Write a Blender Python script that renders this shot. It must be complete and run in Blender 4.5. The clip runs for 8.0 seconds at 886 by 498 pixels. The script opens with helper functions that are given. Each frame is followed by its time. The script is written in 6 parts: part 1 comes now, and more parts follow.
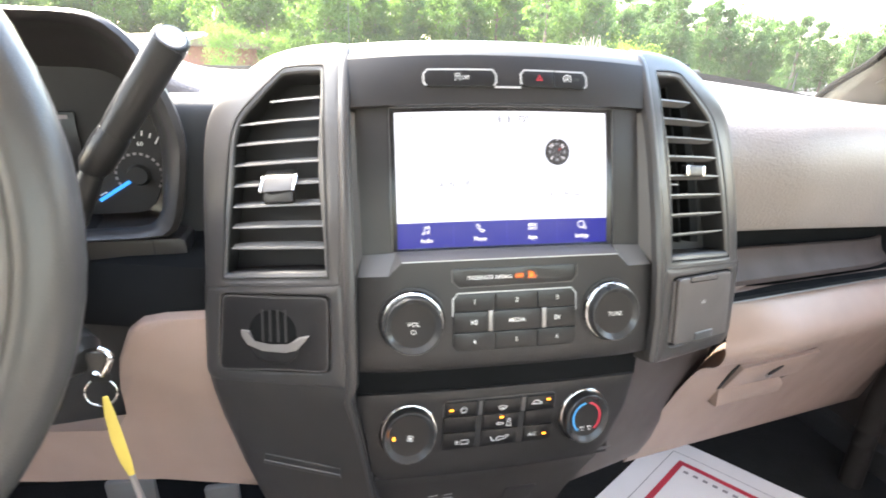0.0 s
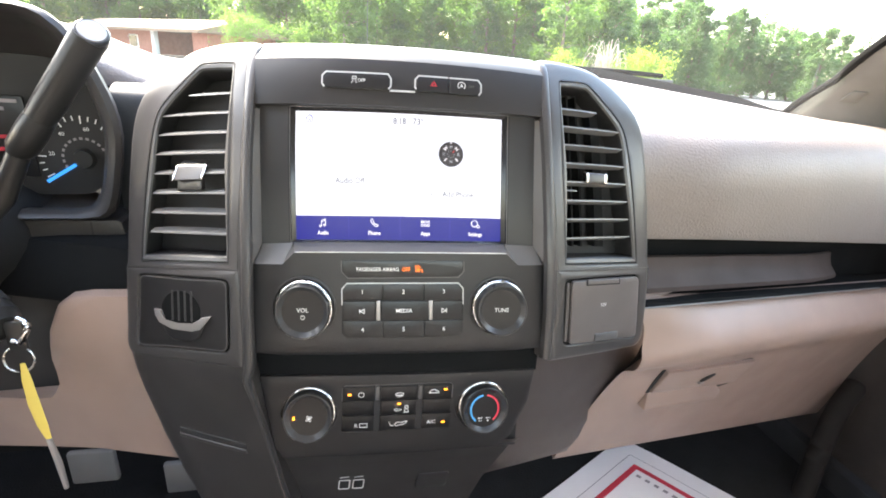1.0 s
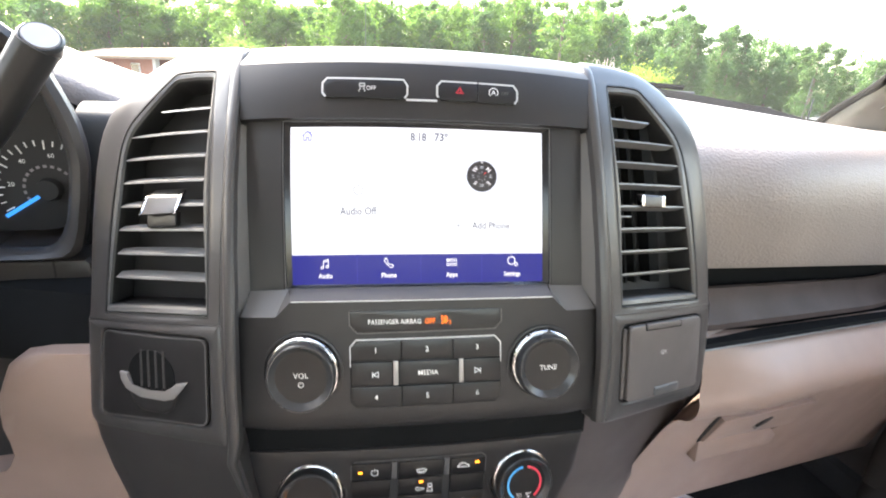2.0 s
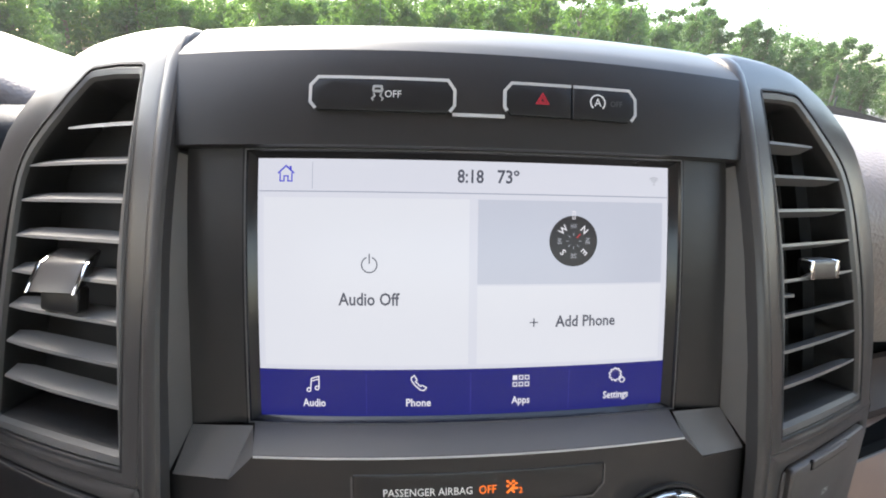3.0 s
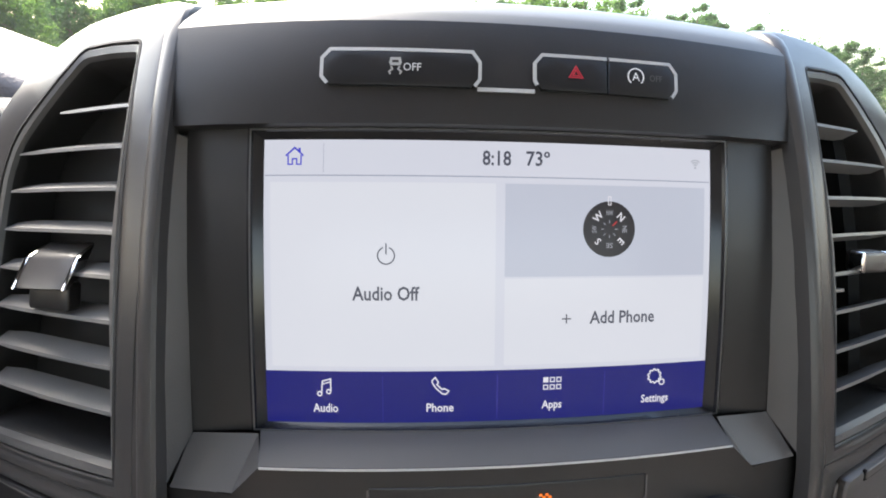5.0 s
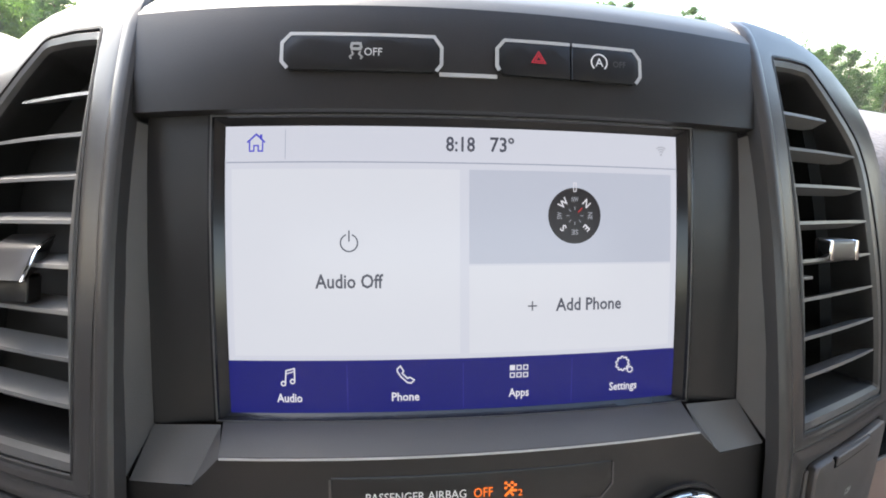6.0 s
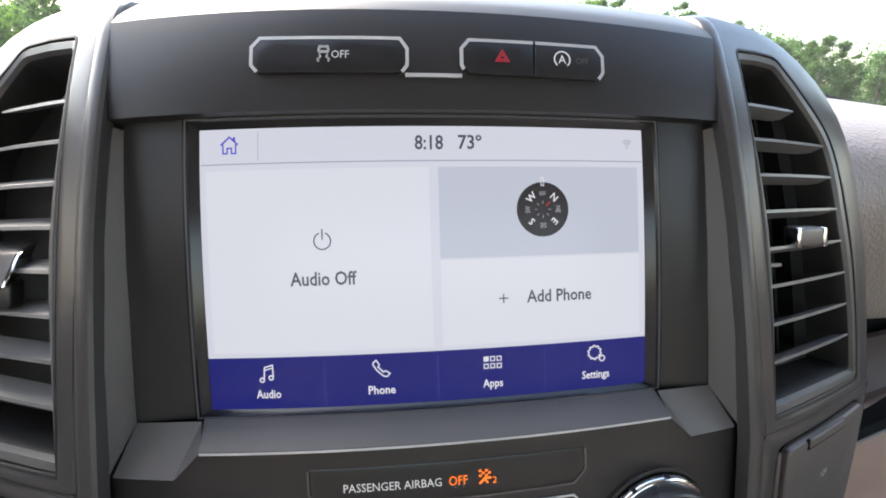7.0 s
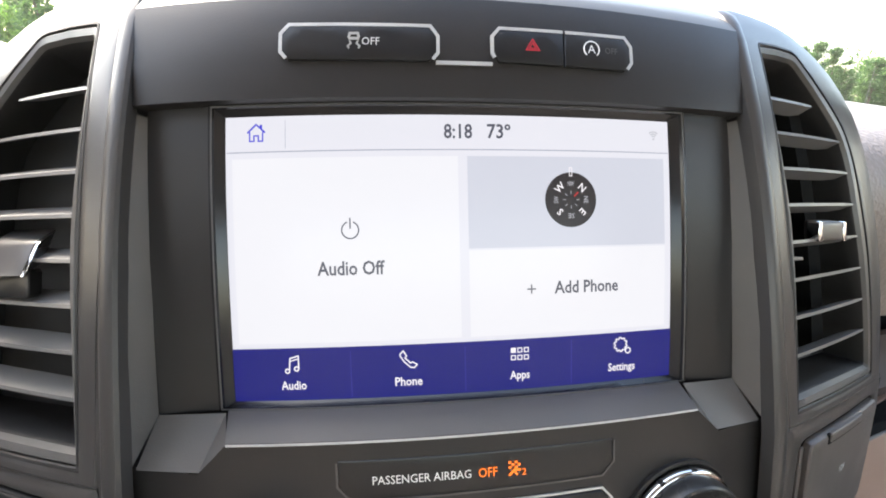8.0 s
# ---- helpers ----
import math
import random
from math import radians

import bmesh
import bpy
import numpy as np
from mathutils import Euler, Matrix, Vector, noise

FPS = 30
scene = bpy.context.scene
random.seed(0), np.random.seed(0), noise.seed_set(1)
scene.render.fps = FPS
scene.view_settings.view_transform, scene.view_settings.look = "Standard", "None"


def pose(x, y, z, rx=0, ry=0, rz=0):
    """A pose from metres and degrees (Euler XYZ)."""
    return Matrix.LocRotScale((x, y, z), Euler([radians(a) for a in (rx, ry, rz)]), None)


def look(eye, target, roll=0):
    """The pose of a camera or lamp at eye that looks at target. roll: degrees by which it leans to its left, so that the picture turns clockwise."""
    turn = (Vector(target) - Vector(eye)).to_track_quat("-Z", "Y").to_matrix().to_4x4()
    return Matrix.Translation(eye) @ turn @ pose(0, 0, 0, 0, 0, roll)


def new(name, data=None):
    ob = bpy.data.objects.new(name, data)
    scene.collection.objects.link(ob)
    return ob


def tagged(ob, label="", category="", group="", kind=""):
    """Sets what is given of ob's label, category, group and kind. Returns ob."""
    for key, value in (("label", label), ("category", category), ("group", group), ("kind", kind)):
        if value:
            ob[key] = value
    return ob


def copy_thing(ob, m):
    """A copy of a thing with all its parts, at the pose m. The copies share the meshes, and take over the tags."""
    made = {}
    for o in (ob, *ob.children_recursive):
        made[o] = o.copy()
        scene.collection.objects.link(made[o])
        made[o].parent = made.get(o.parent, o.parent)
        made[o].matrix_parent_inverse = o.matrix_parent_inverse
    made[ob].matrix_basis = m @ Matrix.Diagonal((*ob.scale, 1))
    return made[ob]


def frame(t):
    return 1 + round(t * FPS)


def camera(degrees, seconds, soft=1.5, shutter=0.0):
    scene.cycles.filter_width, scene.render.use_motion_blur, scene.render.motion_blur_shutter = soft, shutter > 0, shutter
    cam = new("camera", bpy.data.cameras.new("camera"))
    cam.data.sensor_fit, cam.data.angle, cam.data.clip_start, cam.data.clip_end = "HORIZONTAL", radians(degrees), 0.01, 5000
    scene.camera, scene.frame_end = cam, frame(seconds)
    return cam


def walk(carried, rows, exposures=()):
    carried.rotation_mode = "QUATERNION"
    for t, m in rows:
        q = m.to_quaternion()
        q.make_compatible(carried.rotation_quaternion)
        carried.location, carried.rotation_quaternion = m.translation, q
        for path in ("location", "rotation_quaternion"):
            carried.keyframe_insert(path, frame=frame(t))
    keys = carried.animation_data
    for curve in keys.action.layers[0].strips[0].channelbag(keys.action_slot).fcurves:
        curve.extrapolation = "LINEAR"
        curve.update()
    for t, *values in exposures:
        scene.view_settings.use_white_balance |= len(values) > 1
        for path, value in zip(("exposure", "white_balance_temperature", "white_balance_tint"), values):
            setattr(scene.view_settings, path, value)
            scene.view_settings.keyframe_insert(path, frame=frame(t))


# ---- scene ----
cam = camera(84.7, 8.0, soft=1.8, shutter=0.3)
ROWS = [
    (0.0, -0.1381, -0.3643, 1.5036, 69.38, -1.76, -13.11),
    (0.5, -0.0646, -0.3975, 1.5101, 69.82, -3.08, -12.37),
    (1.0, -0.0488, -0.4066, 1.5139, 69.03, -3.95, -11.14),
    (1.2, -0.0523, -0.4086, 1.5015, 70.65, -3.76, -12.27),
    (2.3, -0.0525, -0.2690, 1.5005, 71.30, -2.65, -11.17),
    (2.5, -0.0591, -0.2341, 1.5065, 71.02, -2.94, -11.17),
    (3.0, -0.0470, -0.1813, 1.5028, 70.67, -3.06, -9.86),
    (3.5, -0.0460, -0.1718, 1.4973, 71.11, -2.58, -9.67),
    (4.0, -0.0469, -0.1718, 1.4993, 70.73, -2.47, -9.64),
    (4.5, -0.0530, -0.1684, 1.5013, 70.45, -2.73, -9.96),
    (4.7, -0.0532, -0.1653, 1.4964, 70.99, -2.71, -9.54),
    (6.0, -0.0408, -0.1680, 1.4853, 71.70, -2.63, -10.50),
    (6.5, -0.0410, -0.1688, 1.4822, 71.84, -2.14, -10.85),
    (7.0, -0.0319, -0.1747, 1.4854, 71.74, -1.35, -11.17),
    (7.5, -0.0412, -0.1703, 1.4801, 72.05, -1.27, -11.86),
    (8.0, -0.0442, -0.1722, 1.4800, 72.06, -1.75, -11.70),
]
EXPOSURES = [(0.0, 4.15, 6900, 11.5), (0.5, 3.99, 6900, 11.5), (1.2, 3.88, 6900, 11.5), (2.3, 3.62, 6800, 12), (3.0, 2.84, 6600, 12), (7.0, 2.73, 6550, 12), (7.5, 3.08, 6850, 12), (8.0, 3.10, 6850, 12)]
GLOW = 0.141
walk(cam, [(t, pose(x, y, z, rx, ry, rz)) for t, x, y, z, rx, ry, rz in ROWS], EXPOSURES)

# ---- sky and sun ----
world = bpy.data.worlds.new("sky")
scene.world = world
world.use_nodes = True
wn = world.node_tree
SUN_UP, SUN_SIDE = 42, -32
sky = wn.nodes.new("ShaderNodeTexSky")
sky.sky_type = "NISHITA"
sky.sun_disc = False
sky.sun_elevation = radians(SUN_UP)
sky.sun_rotation = radians(SUN_SIDE)
sky.air_density, sky.dust_density = 1.2, 3.5
wn.links.new(sky.outputs[0], wn.nodes["Background"].inputs[0])
wn.nodes["Background"].inputs[1].default_value = 0.15
sun = new("sun", bpy.data.lights.new("sun", "SUN"))
sun.data.energy, sun.data.angle, sun.data.color = 1.4, radians(25), (1.0, 0.96, 0.90)
sun.matrix_world = look((0, 0, 0), (-math.sin(radians(SUN_SIDE)), -math.cos(radians(SUN_SIDE)), -math.tan(radians(SUN_UP))))


# ---- materials ----
def nodes_of(name):
    m = bpy.data.materials.new(name)
    m.use_nodes = True
    t = m.node_tree
    return m, t, t.nodes["Principled BSDF"]


def surface(name, color, rough=0.5, metal=0.0, grain=0.0, grain_size=0.0009, vary=0.12, patch=0.06, spec=0.5, coat=0.0, tint=None):
    """Moulded or coated stuff: two scales of variation in colour and gloss, and a fine grain as relief."""
    m, t, b = nodes_of(name)
    tc = t.nodes.new("ShaderNodeTexCoord")
    big = t.nodes.new("ShaderNodeTexNoise")
    big.inputs["Scale"].default_value, big.inputs["Detail"].default_value = 1 / patch, 4
    fine = t.nodes.new("ShaderNodeTexNoise")
    fine.inputs["Scale"].default_value, fine.inputs["Detail"].default_value = 1 / grain_size, 3
    t.links.new(tc.outputs["Object"], big.inputs["Vector"])
    t.links.new(tc.outputs["Object"], fine.inputs["Vector"])
    ramp = t.nodes.new("ShaderNodeMix")
    ramp.data_type = "RGBA"
    c2 = tint or [c * (1 - vary * 2) for c in color]
    ramp.inputs["A"].default_value = (*[min(1, c * (1 + vary)) for c in color], 1)
    ramp.inputs["B"].default_value = (*c2, 1)
    t.links.new(big.outputs["Fac"], ramp.inputs["Factor"])
    t.links.new(ramp.outputs["Result"], b.inputs["Base Color"])
    mr = t.nodes.new("ShaderNodeMapRange")
    mr.inputs["To Min"].default_value, mr.inputs["To Max"].default_value = max(0.02, rough - 0.08), min(1, rough + 0.1)
    t.links.new(big.outputs["Fac"], mr.inputs["Value"])
    t.links.new(mr.outputs["Result"], b.inputs["Roughness"])
    b.inputs["Metallic"].default_value = metal
    b.inputs["Specular IOR Level"].default_value = spec
    b.inputs["Coat Weight"].default_value = coat
    b.inputs["Coat Roughness"].default_value = 0.08
    if grain:
        bump = t.nodes.new("ShaderNodeBump")
        bump.inputs["Strength"].default_value, bump.inputs["Distance"].default_value = grain, grain_size * 0.6
        t.links.new(fine.outputs["Fac"], bump.inputs["Height"])
        t.links.new(bump.outputs["Normal"], b.inputs["Normal"])
    return m


def leather_grain(name, color, rough, size, strength):
    """Soft pad with a pebbled skin."""
    m = surface(name, color, rough, vary=0.08, patch=0.2)
    t = m.node_tree
    b = t.nodes["Principled BSDF"]
    tc = t.nodes.new("ShaderNodeTexCoord")
    v = t.nodes.new("ShaderNodeTexVoronoi")
    v.inputs["Scale"].default_value = 1 / size
    v.feature = "SMOOTH_F1"
    bump = t.nodes.new("ShaderNodeBump")
    bump.inputs["Strength"].default_value, bump.inputs["Distance"].default_value = strength, size * 0.5
    t.links.new(tc.outputs["Object"], v.inputs["Vector"])
    t.links.new(v.outputs["Distance"], bump.inputs["Height"])
    t.links.new(bump.outputs["Normal"], b.inputs["Normal"])
    return m


def glowing(name, color, strength):
    m, t, b = nodes_of(name)
    b.inputs["Base Color"].default_value = (0.02, 0.02, 0.02, 1)
    b.inputs["Roughness"].default_value = 0.25
    b.inputs["Emission Color"].default_value = (*color, 1)
    b.inputs["Specular IOR Level"].default_value = 0.25
    b.inputs["Emission Strength"].default_value = strength * GLOW
    return m


def clear_pane(name, tint, gloss, haze):
    m, t, b = nodes_of(name)
    t.nodes.remove(b)
    tr, gl, mix, fr, pw = (t.nodes.new("ShaderNode" + k) for k in ("BsdfTransparent", "BsdfGlossy", "MixShader", "LayerWeight", "Math"))
    tr.inputs[0].default_value = (*tint, 1)
    gl.inputs["Roughness"].default_value = gloss
    pw.operation = "POWER"
    pw.inputs[1].default_value = 6.0
    t.links.new(fr.outputs["Facing"], pw.inputs[0])
    t.links.new(pw.outputs[0], mix.inputs[0])
    t.links.new(tr.outputs[0], mix.inputs[1])
    t.links.new(gl.outputs[0], mix.inputs[2])
    # translucent share paints a veil of glare over the view through the pane
    veil, veil_mix = t.nodes.new("ShaderNodeBsdfTranslucent"), t.nodes.new("ShaderNodeMixShader")
    veil.inputs[0].default_value = (0.9, 0.9, 0.86, 1)
    veil_mix.inputs[0].default_value = haze
    t.links.new(mix.outputs[0], veil_mix.inputs[1])
    t.links.new(veil.outputs[0], veil_mix.inputs[2])
    t.links.new(veil_mix.outputs[0], t.nodes["Material Output"].inputs[0])
    return m


CHARCOAL = surface("charcoal plastic", (0.044, 0.040, 0.039), 0.38, grain=0.35, grain_size=0.0007)
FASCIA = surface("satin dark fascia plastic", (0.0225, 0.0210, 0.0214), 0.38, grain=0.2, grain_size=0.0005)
POD = surface("grey pod trim plastic", (0.060, 0.056, 0.0548), 0.33, grain=0.15, grain_size=0.0006)
VENT = surface("satin grey vent plastic", (0.105, 0.103, 0.101), 0.32, grain=0.1, grain_size=0.0006)
SLAT = surface("grey slat plastic", (0.165, 0.160, 0.156), 0.36, grain=0.05, grain_size=0.0006)
TRAYGREY = surface("satin tray plastic", (0.060, 0.044, 0.039), 0.55, grain=0.1, grain_size=0.0006, spec=0.2)
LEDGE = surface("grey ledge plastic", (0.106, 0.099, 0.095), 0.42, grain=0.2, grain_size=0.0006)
DARK = surface("black inner plastic", (0.032, 0.031, 0.031), 0.6, spec=0.3)
GLOSSBLACK = surface("gloss black plastic", (0.018, 0.018, 0.020), 0.18)
# lighter than the fascia: the sky's sheen on the pad top, put into the colour
PADTOP = surface("grey pad with painted sky sheen", (0.085, 0.085, 0.083), 0.42, grain=0.10, grain_size=0.0008)
DOORCARD = surface("dark taupe door plastic", (0.058, 0.048, 0.043), 0.6, grain=0.3, grain_size=0.0015)
LENS = surface("smoked lens", (0.016, 0.016, 0.017), 0.3)
LEVER = surface("black lever plastic", (0.022, 0.022, 0.022), 0.30, spec=0.45)
SHADEPAD = leather_grain("grained pad darkened for shade", (0.045, 0.045, 0.045), 0.55, 0.0016, 0.25)
KNOBCHROME = surface("smoked chrome", (0.72, 0.72, 0.73), 0.10, metal=1.0, vary=0.03)
KNOB = surface("satin black knob plastic", (0.030, 0.030, 0.031), 0.28)
DISH = surface("satin smoke plastic", (0.065, 0.065, 0.067), 0.22, metal=0.2)
BUTTON = surface("black button plastic", (0.010, 0.010, 0.011), 0.34, grain=0.1, grain_size=0.0004)
LINE = surface("silver printed line", (0.62, 0.63, 0.63), 0.35, metal=0.3)
CHROME = surface("chrome", (0.75, 0.75, 0.76), 0.08, metal=1.0, vary=0.03)
PRINT = surface("white print", (0.75, 0.75, 0.74), 0.5)
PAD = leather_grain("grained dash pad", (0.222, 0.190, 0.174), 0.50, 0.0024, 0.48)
BEIGE = surface("stone beige plastic", (0.345, 0.250, 0.208), 0.40, grain=0.3, grain_size=0.001, vary=0.06)
COVER = surface("warm grey cover plastic", (0.120, 0.106, 0.100), 0.42, grain=0.3, grain_size=0.0007)
# beige flank with the pod's shadow put into its colour
FLANK = surface("beige plastic darkened for shade", (0.056, 0.044, 0.040), 0.45, grain=0.3, grain_size=0.001, vary=0.06)
# also paints deep shade: recess band, tray back, pocket opening, gaps
MATT = surface("matt black plastic and painted shade", (0.012, 0.012, 0.012), 0.95, spec=0.05)
TRIM = surface("pillar trim", (0.092, 0.088, 0.078), 0.6, grain=0.2, grain_size=0.0015)
BOUNCE_CLOTH = surface("grey bounce cloth", (0.30, 0.285, 0.275), 0.9, grain=0.4, grain_size=0.002)
HEADLINER = surface("headliner cloth", (0.68, 0.645, 0.60), 0.9, grain=0.4, grain_size=0.002)
CARPET = surface("black carpet", (0.020, 0.0195, 0.019), 0.95, grain=1.0, grain_size=0.004, spec=0.1)
DULL = surface("dull taupe door trim", (0.024, 0.021, 0.019), 0.85, grain=0.3, grain_size=0.0015, spec=0.15)
RUBBER = surface("black rubber", (0.015, 0.015, 0.015), 0.55)
RIM = surface("steering wheel skin", (0.075, 0.070, 0.067), 0.30, grain=0.25, grain_size=0.0012)
SPOKE = surface("silver spoke paint", (0.40, 0.375, 0.36), 0.35, metal=0.5)
PAPER = surface("white paper", (0.78, 0.74, 0.73), 0.8, grain=0.15, grain_size=0.004, vary=0.03)
REDINK = surface("red ink", (0.55, 0.035, 0.06), 0.7)
GREYINK = surface("grey ink", (0.30, 0.27, 0.28), 0.7)
STEEL = surface("brushed steel", (0.55, 0.55, 0.54), 0.25, metal=1.0)
PEDAL = surface("worn rubber pedal", (0.24, 0.23, 0.22), 0.6, grain=0.5, grain_size=0.002)
TAG = surface("yellow plastic tag", (0.74, 0.57, 0.12), 0.45)
REDPRINT = surface("red hazard print", (0.62, 0.03, 0.05), 0.45)
DIMPRINT = surface("grey print", (0.42, 0.42, 0.41), 0.5)
AMBER = glowing("amber telltale", (1.0, 0.30, 0.02), 3.2)
AMBERTEXT = glowing("amber letters", (1.0, 0.20, 0.02), 1.5)
WHITETEXT = surface("white printed letters", (0.93, 0.93, 0.92), 0.5, vary=0.02)
NEEDLE = glowing("blue needle", (0.03, 0.28, 0.9), 0.9)
BLUEARC = surface("blue arc print", (0.08, 0.45, 0.9), 0.45)
REDARC = surface("red arc print", (0.85, 0.06, 0.10), 0.45)
GLASS = clear_pane("windshield glass", (0.92, 0.96, 0.93), 0.0, 0.009)
# bronze tint is made up to warm the skylight coming into the cab
TINTED = clear_pane("warming side glass", (1.0, 0.945, 0.89), 0.0, 0.004)
REARGLASS = clear_pane("warming rear glass", (0.98, 0.93, 0.87), 0.0, 0.002)


# ---- helpers for building ----
# polynomial bend of a straight stack, fitted to the camera's view
VIEW_BEND = ((0.262, 0.099, 0.002, -0.169, 0.144, -0.004, 0.230, -0.043, -0.001, 0.188, -0.006, -0.004, -0.013, -0.074, -0.059, -0.035, 0.637, 0.029, 0.095),
         (-0.204, 0.088, -0.014, -0.017, -0.077, 0.005, -0.104, 0.166, -0.003, 0.008, 0.001, -0.008, 0.063, -0.029, 0.041, 0.346, -0.071, 0.606, -0.041),
         (-1.014, -0.207, -0.014, 0.088, -0.081, 0.023, -1.227, -0.071, -0.036, 0.067, 0.021, -0.038, 0.488, 0.804, -0.129, -2.516, -0.471, -0.186, -0.263))
POWERS = [(i, j) for i in range(5) for j in range(5) if 2 <= i + j <= 4]
STACK = pose(0, 0, 1.42, 90 - 13.3, 0, 0)


def dash(u, v, w):
    """A place on the centre stack: u across, v up its face, w out to the seats. The face is bent to fit the camera's
    view: it bows back to the sides and the foot.
    """
    U, V, W = u * 10, v * 10, w * 10
    m = [U ** i * V ** j for i, j in POWERS] + [1, U, V, W, W * U, W * V, W * U * U]
    return STACK @ Vector(q + 0.01 * sum(a * b for a, b in zip(m, row)) for q, row in zip((u, v, w), VIEW_BEND))


def bent(bm, cut=0.018, place=dash):
    """Cut long edges and lay the mesh onto the stack as bent to the camera's view."""
    big = [f for f in bm.faces if len(f.verts) > 4]
    if big:
        bmesh.ops.triangulate(bm, faces=big)
    for _ in range(5):
        long = [e for e in bm.edges if e.calc_length() > cut]
        if not long:
            break
        bmesh.ops.subdivide_edges(bm, edges=long, cuts=1, use_grid_fill=True)
    for vert in bm.verts:
        vert.co = place(*vert.co)
    return bm


def thing(name, base, label, category, group="", kind=""):
    ob = new(name)
    ob.location = base
    ob.empty_display_size = 0.02
    return tagged(ob, label, category, group, kind)


def base_of(ob):
    while ob.parent:
        ob = ob.parent
    return Vector(ob.location)


def part(name, bm, material, parent=None, label="", angle=32, category="", group="", kind=""):
    """Link a bmesh, in world metres, as ONE mesh object, under a thing or a part, or on its own."""
    bmesh.ops.remove_doubles(bm, verts=bm.verts, dist=1e-6)
    bmesh.ops.recalc_face_normals(bm, faces=bm.faces)
    if parent:
        o = base_of(parent)
    else:
        lo = [min(v.co[k] for v in bm.verts) for k in range(3)]
        hi = [max(v.co[k] for v in bm.verts) for k in range(3)]
        o = Vector(((lo[0] + hi[0]) / 2, (lo[1] + hi[1]) / 2, lo[2]))
    for v in bm.verts:
        v.co -= o
    lim = radians(angle)
    for e in bm.edges:
        e.smooth = len(e.link_faces) == 2 and e.calc_face_angle(0) < lim
    for f in bm.faces:
        f.smooth = True
    me = bpy.data.meshes.new(name)
    bm.to_mesh(me)
    bm.free()
    me.materials.append(material)
    ob = new(name, me)
    if parent:
        ob.parent = parent
    else:
        ob.location = o
    return tagged(ob, label, category, group, kind)


def loft(bm, rows, closed=False, cap=False):
    vs = [[bm.verts.new(p) for p in r] for r in rows]
    n = len(rows[0])
    for a, b in zip(vs, vs[1:]):
        for i in range(n if closed else n - 1):
            j = (i + 1) % n
            bm.faces.new((a[i], a[j], b[j], b[i]))
    if cap:
        bm.faces.new(vs[0])
        bm.faces.new(vs[-1])
    return bm


def slab(outline, front, depth, bevel=0.0008, bm=None, seg=2):
    """A plate with that outline (u, v): front is its w (a number or a function of u, v), with rounded front edges."""
    bm = bm or bmesh.new()
    w = front if callable(front) else (lambda u, v: front)
    top = [bm.verts.new((u, v, w(u, v))) for u, v in outline]
    low = [bm.verts.new((u, v, w(u, v) - depth)) for u, v in outline]
    f = bm.faces.new(top)
    bm.faces.new(low[::-1])
    n = len(top)
    for i in range(n):
        j = (i + 1) % n
        bm.faces.new((top[i], low[i], low[j], top[j]))
    if bevel:
        bmesh.ops.bevel(bm, geom=list(f.edges), offset=bevel, segments=seg, affect="EDGES", profile=0.5)
    return bm


def ring_plate(outline, front, depth, bevel):
    """A plate of rings towards its middle, with a rounded front edge."""
    n = len(outline)
    cu, cv = sum(p[0] for p in outline) / n, sum(p[1] for p in outline) / n
    rows = []
    for d, f, dw in ((0, 1, -depth), (0, 1, -bevel), (0.3, 1, -0.3 * bevel), (1, 1, 0), (1, 0.75, 0), (1, 0.5, 0), (1, 0.25, 0), (1, 0.02, 0)):
        row = []
        for u, v in outline:
            r = math.hypot(u - cu, v - cv)
            k = f * (r - d * bevel) / r
            q = (cu + k * (u - cu), cv + k * (v - cv))
            row.append((*q, front(*q) + dw))
        rows.append(row)
    return loft(bmesh.new(), rows, closed=True, cap=True)


def rect(u0, v0, u1, v1, c=0.0):
    if not c:
        return [(u0, v0), (u1, v0), (u1, v1), (u0, v1)]
    return [(u0 + c, v0), (u1 - c, v0), (u1, v0 + c), (u1, v1 - c), (u1 - c, v1), (u0 + c, v1), (u0, v1 - c), (u0, v0 + c)]


def rounded(u0, v0, u1, v1, r, n=4):
    pts = []
    for cu, cv, a0 in ((u1 - r, v0 + r, -90), (u1 - r, v1 - r, 0), (u0 + r, v1 - r, 90), (u0 + r, v0 + r, 180)):
        for k in range(n + 1):
            a = radians(a0 + 90 * k / n)
            pts.append((cu + r * math.cos(a), cv + r * math.sin(a)))
    return pts


def lathe(cu, cv, profile, n=48, bm=None, cap=False):
    """A turned body on the stack's face: profile rows of (radius, w)."""
    bm = bm or bmesh.new()
    rows = [[(cu + r * math.cos(2 * math.pi * k / n), cv + r * math.sin(2 * math.pi * k / n), w) for k in range(n)] for r, w in profile]
    loft(bm, rows, closed=True)
    if cap:
        bm.faces.new([v for v in bm.verts][-n:])
    return bm


